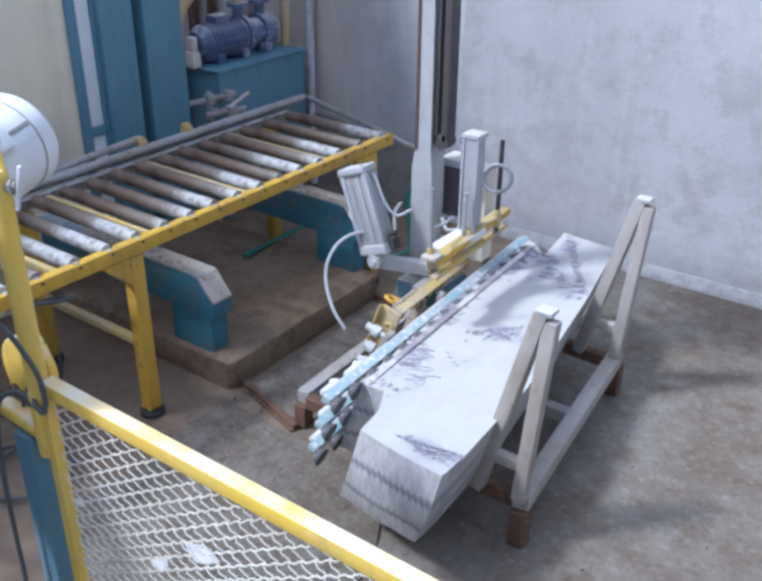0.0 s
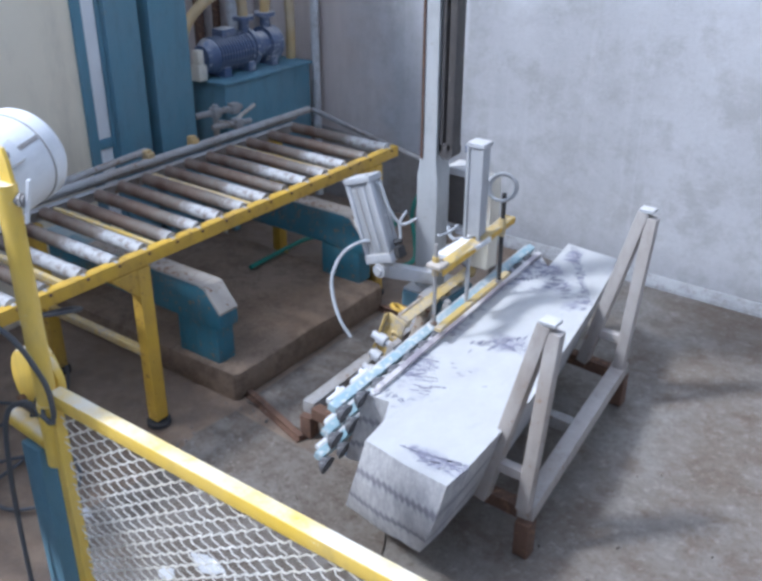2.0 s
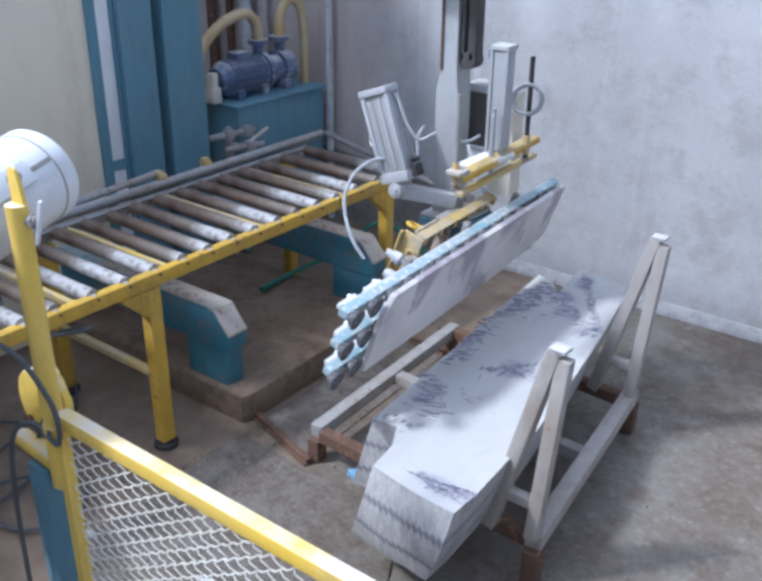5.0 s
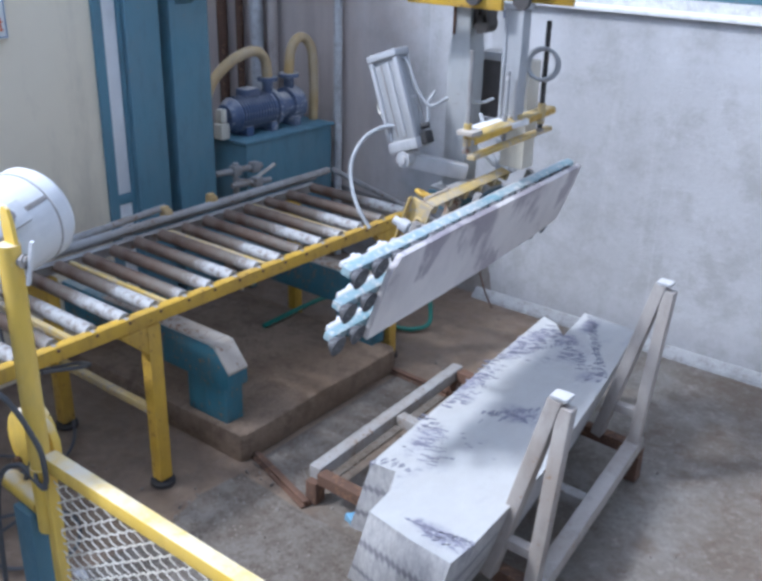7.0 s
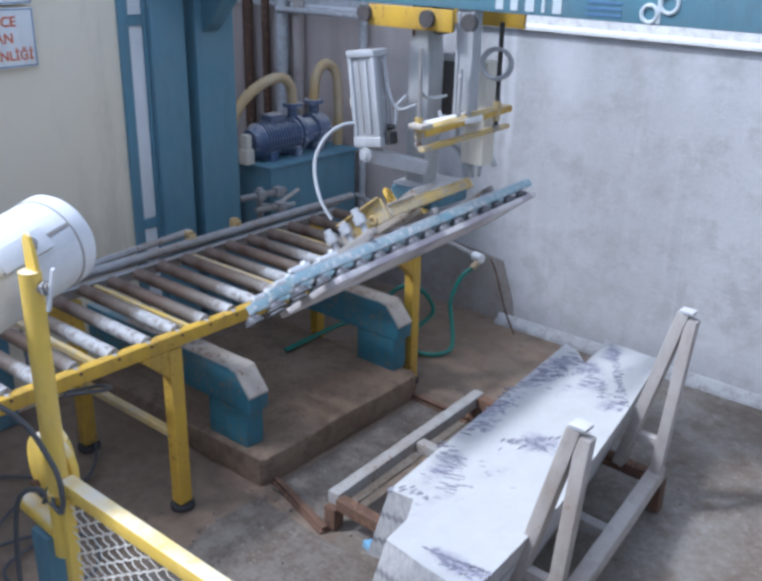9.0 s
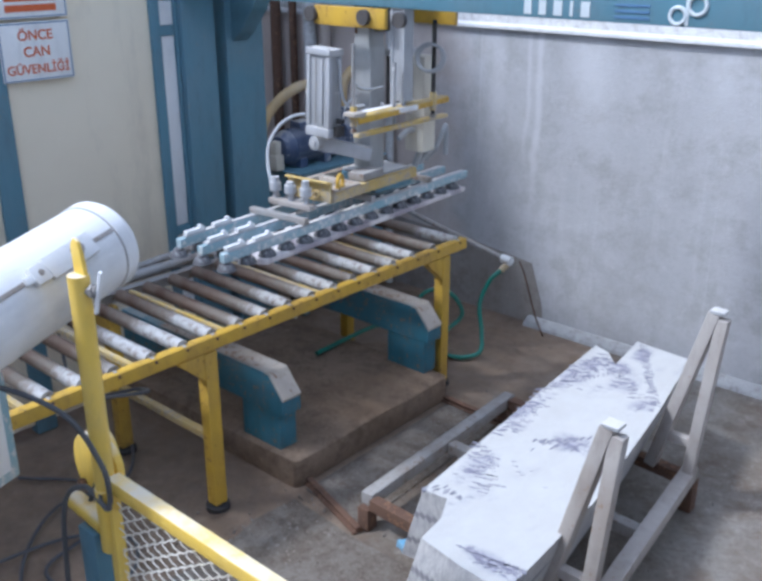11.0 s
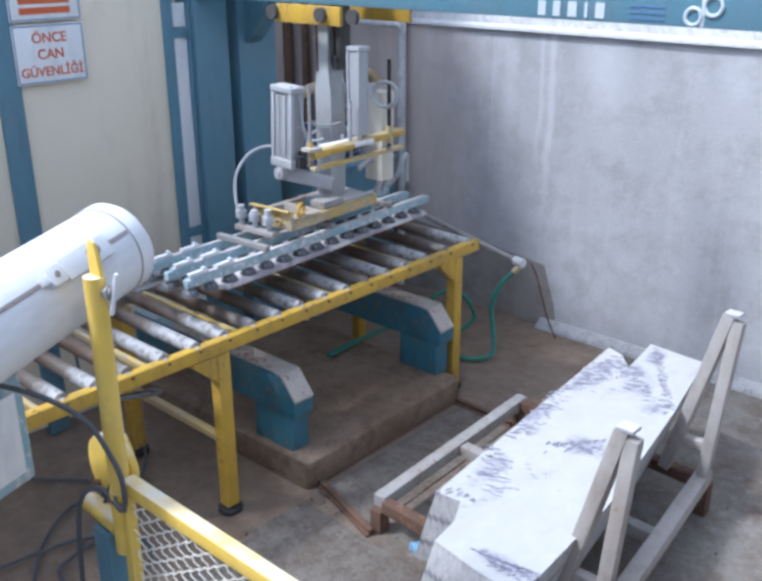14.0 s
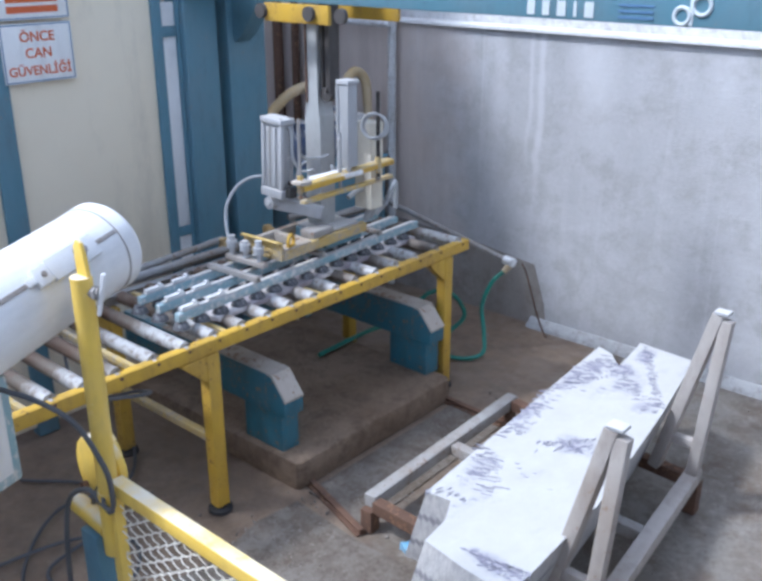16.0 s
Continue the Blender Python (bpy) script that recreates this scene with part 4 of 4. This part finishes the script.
def build_drum():
    d = Vector((-0.32, 0.947, 0.12)).normalized()
    m = Matrix.Translation((0.855, -0.955, 1.695)) @ d.to_track_quat("Z", "Y").to_matrix().to_4x4()
    c = thing("white_drum", m, "white painted metal drum with a latch clamped to a yellow post", "drum")
    part("shell", rod(B(), (0, 0, -0.54), (0, 0, -0.041), 0.1125, 48), WHITE, c)
    bm = rod(B(), (0, 0, -0.0385), (0, 0, 0.0), 0.116, 48)
    rod(bm, (0, 0, 0.0), (0, 0, 0.012), 0.115, 48, 0.109)
    rod(bm, (0, 0, 0.012), (0, 0, 0.027), 0.109, 48, 0.085)
    part("cap", bm, WHITE, c, "white end cap")
    part("cap_seam", rod(B(), (0, 0, -0.0415), (0, 0, -0.038), 0.1135, 48), STEEL, c)
    inv = m.to_3x3().inverted()
    out = inv @ Vector((0.8, -0.45, 0.42)).normalized()
    out.z = 0
    out.normalize()
    up = out.cross(Vector((0, 0, 1)))

    def spot(h, lift=0.0, side=0.0):
        return out * (0.1125 + lift) + up * side + Vector((0, 0, h))
    part("seam", square_bar(B(), spot(-0.52), spot(-0.045), 0.011, 0.005, 0.001, tuple(out)), STEEL, c, "grey lengthwise seam")
    bm = square_bar(B(), spot(-0.28, 0.008), spot(-0.125, 0.008), 0.056, 0.014, 0.004, tuple(out))
    plate = part("clamp_plate", bm, WHITE, c)
    bm = rod(B(), spot(-0.185, 0.014), spot(-0.185, 0.02), 0.017, 16)
    rod(bm, spot(-0.185, 0.02), spot(-0.185, 0.034), 0.012, 6)
    part("bolt", bm, STEEL, plate, "dark steel bolt and washer")
    bm = square_bar(B(), spot(-0.325, 0.008), spot(-0.282, 0.008), 0.046, 0.02, 0.005, tuple(out))
    square_bar(bm, spot(-0.345, 0.006), spot(-0.26, 0.006), 0.02, 0.014, 0.004, tuple(out))
    latch = part("latch", bm, WHITE, c)
    part("rivet", rod(B(), spot(-0.303, 0.018), spot(-0.303, 0.022), 0.007, 10), STEEL, latch)
    b = thing("clamp_bracket", (1.108, -1.164, 1.735), "yellow post-top bracket with a white lever", "bracket")
    bm = prism(B(), [(-0.022, -0.03), (0.02, -0.03), (0.018, 0.012), (0.012, 0.05), (0.004, 0.075), (-0.014, 0.08), (-0.026, 0.062), (-0.02, 0.02)], "y", 0.004, 0.013, 0.003)
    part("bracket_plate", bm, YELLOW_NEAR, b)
    part("lever_hub", rod(rod(B(), (0.012, 0.004, -0.036), (0.042, 0.016, -0.032), 0.011, 12), (0.03, 0.01, -0.034), (0.036, 0.013, -0.033), 0.017, 6), STEEL, b)
    part("lever", square_bar(B(), (0.052, 0.024, 0.012), (0.036, 0.012, -0.085), 0.014, 0.008, 0.003), WHITE, b)


build_drum()


def build_box():
    k = thing("control_box", (0.929, -1.491, 0), "pale blue-edged metal control box on a teal post", "control box")
    part("post", box(B(), -0.054, 0.018, -0.036, 0.036, 0.0, 1.235, 0.006), TEAL, k)
    m = pose(0, 0, 1.235, 0, 0, 18)
    part("case", box(B(), -0.144, 0.099, -0.225, 0.171, 0.0, 0.27, 0.008, m), CYAN, k)
    part("door", box(B(), 0.101, 0.107, -0.194, 0.14, 0.032, 0.238, 0.002, m), WHITE, k, "white door plate")
    pts = [(0.819, -1.559, 1.518), (0.999, -1.379, 1.518), (1.116, -1.253, 1.437), (1.161, -1.199, 1.302), (1.17, -1.19, 1.212), (1.152, -1.19, 1.167), (1.116, -1.186, 1.167), (1.053, -1.19, 1.185), (0.999, -1.217, 1.122), (0.99, -1.235, 0.87), (0.99, -1.24, 0.4), (0.985, -1.24, 0.01)]
    tagged(finish("cable", hose(B(), pts, 0.0065), DARK_CABLE), "dark grey cable wrapped round the yellow post", "cable", "cables on the post")
    pts = [(1.166, -1.19, 1.172), (1.134, -1.195, 1.181), (1.071, -1.154, 1.194), (1.017, -1.145, 1.14), (0.981, -1.154, 1.005), (0.972, -1.154, 0.6), (0.965, -1.154, 0.01)]
    tagged(finish("cable", hose(B(), pts, 0.0055), DARK_CABLE), "dark grey cable wrapped round the yellow post", "cable", "cables on the post")


build_box()


# ---- unloading machine, each piece about the knob of its arm ----
def build_carriage():
    c = thing("carriage", (0.62, 0.8, 0), "yellow carriage with dark rollers under the gantry beam", "carriage")
    bm = B()
    box(bm, -0.04, 0.38, 0.035, 0.055, 2.055, 2.138, 0.004)
    part("front_plate", bm, YELLOW, c)
    part("rear_plate", box(B(), -0.06, 0.48, 0.39, 0.41, 2.055, 2.138, 0.004), YELLOW, c)
    for x in (-0.05, 0.27, 0.47):
        part("roller", rod(B(), (x, 0.012, 2.1), (x, 0.034, 2.1), 0.033, 20), CHAIN, c)
    return c


def build_mast():
    m = thing("lifting_mast", (0.62, 0.8, 0.636), "grey-painted steel lifting mast with a vertical cylinder", "mast")
    bm = B()
    prism(bm, [(0.075, -0.12), (0.175, -0.12), (0.18, 0.3), (0.18, 0.44), (0.165, 0.5), (0.165, 2.3), (0.095, 2.3), (0.095, 0.5), (0.075, 0.42)], "y", 0.165, 0.265, 0.005)
    part("column", bm, MAST, m)
    part("rack_strip", box(B(), 0.094, 0.104, 0.158, 0.164, 0.5, 2.28), RUST, m, "thin rusty strip along the column")
    bm = B()
    box(bm, 0.174, 0.19, 0.18, 0.25, 0.54, 2.3, 0.003)
    box(bm, 0.205, 0.24, 0.18, 0.25, 0.54, 2.3, 0.01)
    rod(bm, (0.207, 0.18, 0.545), (0.207, 0.25, 0.545), 0.035, 16)
    part("cable_chain", bm, CHAIN, m, "dark hanging cable chain")
    bm = B()
    square_bar(bm, (0.025, -0.02, 0.022), (0.21, 0.14, -0.03), 0.05, 0.06, 0.006)
    part("arm", bm, PALE, m, "pale arm with a rounded knob")
    bm = B()
    rod(bm, (0.035, -0.06, 0.028), (0.035, 0.03, 0.028), 0.032, 20)
    rod(bm, (0.035, -0.068, 0.028), (0.035, -0.0605, 0.028), 0.018, 6)
    part("knob", bm, PALE, m)
    bm = B()
    box(bm, 0.05, 0.27, 0.1, 0.36, -0.2, -0.125, 0.008)
    part("pivot_block", bm, TEAL, m, "teal pivot housing")
    part("pivot_cover", box(B(), 0.05, 0.26, 0.11, 0.35, -0.124, -0.112, 0.003), PALE, m)
    bm = B()
    box(bm, 0.375, 0.44, 0.09, 0.155, 0.24, 0.62, 0.006)
    for x in (0.368, 0.433):
        box(bm, x, x + 0.014, 0.083, 0.097, 0.225, 0.62, 0.003)
    part("lift_cylinder", bm, ALU, m, "square aluminium cylinder")
    part("cylinder_head", box(B(), 0.368, 0.447, 0.083, 0.162, 0.621, 0.642, 0.006), PALE, m)
    part("port_fitting", rod(rod(B(), (0.367, 0.12, 0.61), (0.345, 0.12, 0.61), 0.01, 10), (0.35, 0.12, 0.61), (0.35, 0.12, 0.585), 0.009, 10), MOTOR, m, "dark blue air fitting")
    part("cylinder_foot", box(B(), 0.36, 0.46, -0.1, 0.17, 0.2, 0.222, 0.004), WHITE, m)
    bm = box(B(), 0.13, 0.228, 0.33, 0.43, 0.16, 0.39, 0.006)
    part("back_plate", bm, CHAIN, m)
    part("back_cap", box(B(), 0.12, 0.228, 0.32, 0.44, 0.391, 0.425, 0.006), PALE, m)
    part("back_bracket", box(B(), 0.13, 0.3, 0.3, 0.33, 0.145, 0.158, 0.003), PALE, m)
    part("housing", box(B(), 0.232, 0.345, 0.35, 0.44, -0.04, 0.4, 0.008), CREAM, m, "tall cream plastic housing")
    bm = hose(B(), [(0.22, 0.2, 0.2), (0.26, 0.18, 0.16), (0.31, 0.2, 0.17)], 0.008)
    part("air_hose", bm, GREY_HOSE, m)
    bm = hose(B(), [(0.05, -0.28, -0.2), (-0.01, -0.28, -0.13), (-0.08, -0.24, -0.05), (-0.11, -0.2, 0.03), (-0.1, -0.14, 0.105), (-0.06, -0.08, 0.145), (-0.01, -0.02, 0.15)], 0.008)
    part("vacuum_hose", bm, GREY_HOSE, m, "looped pale grey vacuum hose")
    return m


def build_stop_bar():
    s = thing("guide_plate", (1.076, 0.571, 0.845), "worn yellow guide plate with an air hose coil", "guide plate")
    part("plate", square_bar(B(), (-0.01, 0.0, 0.006), (-0.046, 0.645, 0.013), 0.05, 0.014, 0.003), DUSTY, s)
    part("front_lip", square_bar(B(), (0.016, 0.0, -0.004), (-0.02, 0.645, 0.004), 0.006, 0.022, 0.001), YELLOW, s)
    part("end_block", box(B(), -0.05, 0.015, -0.02, 0.05, 0.0135, 0.03, 0.004), BARE, s)
    part("bearing_sleeve", rod(B(), (-0.03, 0.02, -0.03), (-0.03, 0.02, 0.05), 0.014, 14), DUSTY, s)
    part("bearing_sleeve", rod(B(), (-0.02, 0.53, -0.03), (-0.02, 0.53, 0.05), 0.016, 14), DUSTY, s)
    part("hose_coil", ring(ring(B(), (-0.01, 0.5, 0.2), 0.058, 0.007, (0.6, -0.8, 0.1)), (-0.015, 0.49, 0.205), 0.058, 0.007, (0.6, -0.8, 0.15)), GREY_HOSE, s, "coiled grey air hose")
    part("air_hose", hose(B(), [(-0.03, 0.03, 0.14), (-0.05, 0.08, 0.115), (-0.06, 0.16, 0.1), (-0.07, 0.24, 0.1)], 0.006), GREY_HOSE, s)
    return s


def build_pusher():
    p = thing("pusher_bar", (1.076, 0.571, 0.845), "yellow pusher bar hung on two dark guide rods", "pusher bar")
    part("bar", square_bar(B(), (0.0, 0.0, -0.064), (-0.045, 0.655, -0.072), 0.03, 0.018, 0.003), DUSTY, p)
    part("guide_rod", rod(B(), (-0.03, 0.02, -0.056), (-0.03, 0.02, 0.3), 0.008, 12), STEEL, p)
    part("guide_rod", rod(B(), (-0.02, 0.53, -0.06), (-0.02, 0.53, 0.36), 0.01, 12), BLACK, p)
    for x, y, z in ((-0.03, 0.02, -0.058), (-0.02, 0.53, -0.062)):
        part("nut", rod(B(), (x, y, z), (x, y, z + 0.014), 0.015, 6), STEEL, p)
    part("piston_rod", rod(B(), (-0.035, 0.28, -0.06), (-0.035, 0.28, 0.2), 0.009, 12), ALU, p, "bright piston rod")
    return p


def build_tilt_cylinder():
    t = thing("tilt_cylinder", (0.62, 0.8, 0.636), "white square pneumatic cylinder on a knob joint", "cylinder")
    x0, x1, y0, y1 = -0.06, 0.082, -0.055, 0.03
    part("body", box(B(), x0 + 0.01, x1 - 0.008, y0 + 0.009, y1 - 0.006, 0.085, 0.405, 0.004), ALU, t)
    for x in (x0, x1 - 0.02):
        part("profile_rail", box(B(), x, x + 0.02, y0, y0 + 0.022, 0.087, 0.403, 0.004), PALE, t)
        part("profile_rail", box(B(), x + 0.002, x + 0.018, y1 - 0.016, y1, 0.087, 0.403, 0.004), ALU, t)
    part("face_strip", box(B(), x0 + 0.082, x0 + 0.098, y0 + 0.002, y0 + 0.0085, 0.1, 0.39, 0.002), PALE, t)
    part("sensor_slot", box(B(), x0 + 0.05, x0 + 0.056, y0 + 0.006, y0 + 0.0088, 0.1, 0.39, 0.001), STEEL, t)
    bm = box(B(), x0 - 0.003, x1 + 0.003, y0 - 0.003, y1 + 0.003, 0.405, 0.432, 0.005)
    part("head", bm, PALE, t)
    for x in (x0 + 0.015, x1 - 0.015):
        for y in (y0 + 0.013, y1 - 0.013):
            part("screw", rod(B(), (x, y, 0.4315), (x, y, 0.437), 0.006, 8), STEEL, t)
    part("foot", box(B(), x0 - 0.003, x1 + 0.003, y0 - 0.003, y1 + 0.003, 0.043, 0.0845, 0.005), PALE, t)
    part("clevis", rod(B(), (0.0, -0.015, 0.0), (0.0, -0.015, 0.045), 0.016, 14), STEEL, t)
    part("ring", ring(B(), (x0 - 0.018, -0.02, 0.225), 0.024, 0.004, (0.3, 1, 0)), WIRE, t)
    part("air_hose", hose(B(), [(0.06, 0.0, 0.4), (0.09, 0.0, 0.37), (0.105, 0.0, 0.26), (0.13, 0.02, 0.19), (0.2, 0.05, 0.2)], 0.007), GREY_HOSE, t, "thin blue-grey air hose")
    part("air_hose", hose(B(), [(0.085, 0.0, 0.11), (0.11, 0.01, 0.13), (0.125, 0.02, 0.2), (0.16, 0.04, 0.24)], 0.007), GREY_HOSE, t)
    bm = B()
    box(bm, 0.086, 0.115, -0.03, 0.02, 0.05, 0.1, 0.006)
    rod(bm, (0.084, -0.005, 0.12), (0.115, 0.01, 0.12), 0.012, 10)
    part("valve", bm, BLACK, t)
    return t


STRIP_Y0, STRIP_Y1 = -0.75, 0.75


def build_head():
    """Cups point along +x at no tilt; the pivot is the origin."""
    h = thing("vacuum_lifter", (0.86, 0.85, 0.526), "dusty vacuum lifter with light blue bars, black cups and yellow beam", "vacuum lifter")
    L0, L1 = -0.94, 0.80
    cup = B()
    rod(cup, (0.132, 0, 0), (0.142, 0, 0), 0.018, 12)
    rod(cup, (0.142, 0, 0), (0.152, 0, 0), 0.026, 14, 0.034)
    rod(cup, (0.152, 0, 0), (0.165, 0, 0), 0.030, 14, 0.04)
    first = None
    for i, z in enumerate((0.036, -0.105, -0.245)):
        a = L0 + 0.03 + 0.012 * i
        part("profile_bar", box(B(), 0.095, 0.131, a, L1, z - 0.015, z + 0.015, 0.003), CYAN, h)
        part("cover_strip", box(B(), 0.087, 0.0945, a + 0.03, L1 - 0.03, z - 0.012, z + 0.012, 0.002), PALE, h)
        for k in range(15):
            y = L0 + 0.05 + k * 0.112
            if first is None:
                first = finish("suction_cup", cup, CUP)
                first.parent = h
                first.matrix_basis = Matrix.Translation((0, y, z))
            else:
                piece("suction_cup", first.data, h, (0, y, z))
    hold = B()
    box(hold, 0.072, 0.0865, -0.05, 0.05, -0.01, 0.01, 0.003)
    rod(hold, (0.062, 0.03, 0), (0.072, 0.03, 0), 0.01, 10)
    hm = finish("cup_holder", hold, WHITE)
    hm.parent, hm.matrix_basis = h, Matrix.Translation((0, L0 + 0.1, 0.036))
    for z in (0.036, -0.105, -0.245):
        for k in range(2):
            if z == 0.036 and k == 0:
                continue
            piece("cup_holder", hm.data, h, (0, L0 + 0.1 + k * 0.15 + 0.04 * (z < 0), z))
    for y in (-0.45, 0.0, 0.45):
        part("cross_bar", box(B(), 0.06, 0.0855, y - 0.014, y + 0.014, -0.27, 0.06, 0.003), STEEL, h)
    bm = B()
    box(bm, -0.012, -0.004, -0.27, 0.34, 0.015, 0.055, 0.002)
    box(bm, -0.0035, 0.034, -0.27, 0.34, 0.047, 0.055, 0.002)
    for k in range(6):
        box(bm, -0.0035, 0.034, -0.26 + k * 0.115, -0.235 + k * 0.115, 0.016, 0.0465, 0.002)
    part("main_beam", bm, DUSTY, h, "yellow channel beam with openings")
    part("second_beam", box(B(), -0.012, 0.034, -0.27, 0.3, -0.235, -0.205, 0.004), BARE, h)
    for y in (-0.06, 0.28):
        part("tie_plate", box(B(), -0.01, 0.034, y - 0.02, y + 0.02, -0.204, 0.0145, 0.004), DUSTY if y > 0.2 else BARE, h)
    bm = box(B(), -0.055, 0.034, -0.285, -0.272, -0.2, 0.05, 0.003)
    box(bm, -0.063, -0.056, -0.31, -0.286, -0.2, 0.05, 0.002)
    part("end_plate", bm, DUSTY, h, "yellow folded end plate")
    for z in (-0.17, -0.03):
        part("boss", ring(B(), (0.004, -0.289, z), 0.016, 0.006, (0, 1, 0), 16), DUSTY, h)
    eye = ring(B(), (-0.05, -0.215, 0.045), 0.03, 0.009, (0, 0.35, 1))
    box(eye, -0.035, -0.013, -0.24, -0.19, 0.035, 0.053, 0.003)
    part("lifting_eye", eye, YELLOW, h, "yellow ring eye")
    part("eye_plate", box(B(), -0.024, -0.013, -0.265, -0.09, 0.0, 0.06, 0.004), BARE, h)
    for z, tip in ((-0.22, 0.02), (-0.13, 0.0), (-0.04, 0.035)):
        bm = rod(B(), (0.0, -0.345, z), (-0.03, -0.345, z), 0.026, 16)
        rod(bm, (-0.03, -0.345, z), (-0.036, -0.345, z), 0.028, 6)
        rod(bm, (-0.036, -0.345, z), (-0.05 - 0.5 * tip, -0.345, z), 0.017, 16)
        rod(bm, (0.034, -0.345, z), (0.0, -0.345, z), 0.014, 12)
        part("valve_knob", bm, PALE, h)
    part("valve_rail", box(B(), 0.035, 0.06, -0.365, -0.325, -0.25, 0.0, 0.004), STAND, h)
    bm = B()
    box(bm, -0.05, -0.013, -0.05, 0.1, -0.05, 0.04, 0.006)
    part("pivot_bracket", bm, STEEL, h)
    bm = B()
    for k, y in enumerate((0.36, 0.42, 0.5)):
        rod(bm, (-0.013, y, 0.03 - 0.02 * k), (-0.08, y + 0.01, 0.05), 0.016, 12)
    hose(bm, [(-0.08, 0.37, 0.05), (-0.16, 0.36, 0.06), (-0.2, 0.28, 0.06), (-0.17, 0.2, 0.05)], 0.013)
    hose(bm, [(-0.08, 0.51, 0.05), (-0.15, 0.55, 0.06), (-0.16, 0.62, 0.03), (-0.02, 0.62, 0.03)], 0.012)
    part("far_fitting", bm, GREY_HOSE, h)
    return h


def build_strip():
    bm = B()
    prism(bm, [(STRIP_Y0, -0.265), (STRIP_Y0 + 0.005, 0.0), (STRIP_Y0 + 0.04, 0.072), (-0.3, 0.077), (0.2, 0.073), (STRIP_Y1 - 0.01, 0.075), (STRIP_Y1, -0.02), (STRIP_Y1 - 0.02, -0.205), (0.5, -0.236), (0.3, -0.244), (0.12, -0.256), (-0.3, -0.263)], "x", 0.166, 0.188, 0.002)
    ob = finish("marble_strip", bm, STRIP)
    return tagged(ob, "sawn grey-white marble strip held by suction cups", "marble strip")


CARRIAGE, MAST_THING, STOP, PUSHER, TILT, HEAD, SLAB = build_carriage(), build_mast(), build_stop_bar(), build_pusher(), build_tilt_cylinder(), build_head(), build_strip()

# seconds, x and z of the arm's knob, tilt of the suction frame, tilt of the cylinder
STEPS = [
    (0.0, 0.621, 0.636, 18.0, -19.5),
    (1.5, 0.625, 0.636, 18.0, -19.5),
    (2.0, 0.625, 0.649, 18.3, -19.5),
    (2.5, 0.628, 0.728, 18.5, -19.5),
    (3.0, 0.631, 0.804, 18.5, -19.5),
    (3.5, 0.637, 0.888, 18.5, -19.5),
    (4.0, 0.642, 0.974, 18.5, -19.5),
    (6.5, 0.655, 1.357, 18.5, -19.8),
    (7.0, 0.660, 1.438, 18.5, -19.8),
    (7.5, 0.660, 1.513, 18.9, -19.8),
    (8.0, 0.587, 1.515, 23.2, -17.5),
    (8.5, 0.471, 1.515, 35.5, -12.2),
    (9.0, 0.347, 1.515, 52.0, -7.8),
    (9.5, 0.222, 1.515, 66.0, -4.0),
    (10.2, 0.050, 1.515, 80.0, 0.5),
    (11.0, -0.142, 1.514, 89.5, 2.5),
    (11.5, -0.263, 1.513, 90.0, 2.6),
    (12.0, -0.388, 1.513, 90.0, 2.6),
    (12.5, -0.466, 1.512, 90.0, 2.6),
    (13.0, -0.474, 1.447, 90.0, 2.8),
    (13.5, -0.480, 1.378, 90.0, 3.0),
    (14.0, -0.482, 1.326, 90.0, 3.0),
    (14.5, -0.483, 1.268, 90.0, 2.8),
    (15.0, -0.484, 1.223, 90.0, 2.8),
    (15.5, -0.485, 1.182, 90.0, 2.8),
    (16.0, -0.487, 1.174, 90.0, 2.8),
]
SKEW = 3.4
# seconds and how far the pusher is down, as it holds the block back
PUSH = [(0.0, 0.0), (1.5, 0.0), (1.65, 0.02), (1.9, 0.15), (2.05, 0.215), (2.2, 0.27), (2.35, 0.24), (2.5, 0.16), (2.75, 0.06), (3.0, 0.0), (3.5, 0.0)]


def level(t):
    """x and z of the arm's knob at a time, between the steps."""
    for p, q in zip(STEPS, STEPS[1:]):
        if p[0] <= t <= q[0]:
            k = (t - p[0]) / (q[0] - p[0])
            return p[1] + k * (q[1] - p[1]), p[2] + k * (q[2] - p[2])


def drop(a):
    """The head hangs a little lower on its joint as it swings round."""
    return 0.11 + 0.045 * max(0.0, math.sin(radians(2 * (a - 18))))


def motions():
    walk(CARRIAGE, [(t, pose(x, 0.8, 0)) for t, x, z, a, c in STEPS])
    walk(MAST_THING, [(t, pose(x, 0.8, z)) for t, x, z, a, c in STEPS])
    walk(STOP, [(t, pose(x + 0.456, 0.571, z + 0.209)) for t, x, z, a, c in STEPS])
    rows = [(t, *level(t), d) for t, d in PUSH] + [(t, x, z, 0.0) for t, x, z, a, c in STEPS if t > 3.6]
    walk(PUSHER, [(t, pose(x + 0.456, 0.571, z + 0.209 - d)) for t, x, z, d in rows])
    walk(TILT, [(t, pose(x + 0.04, 0.8, z + 0.018, 0, c, 0)) for t, x, z, a, c in STEPS])
    for ob in (HEAD, SLAB):
        walk(ob, [(t, pose(x + 0.24, 0.85, z - drop(a), 0, 0, SKEW) @ pose(0, 0, 0, 0, a, 0)) for t, x, z, a, c in STEPS])


motions()
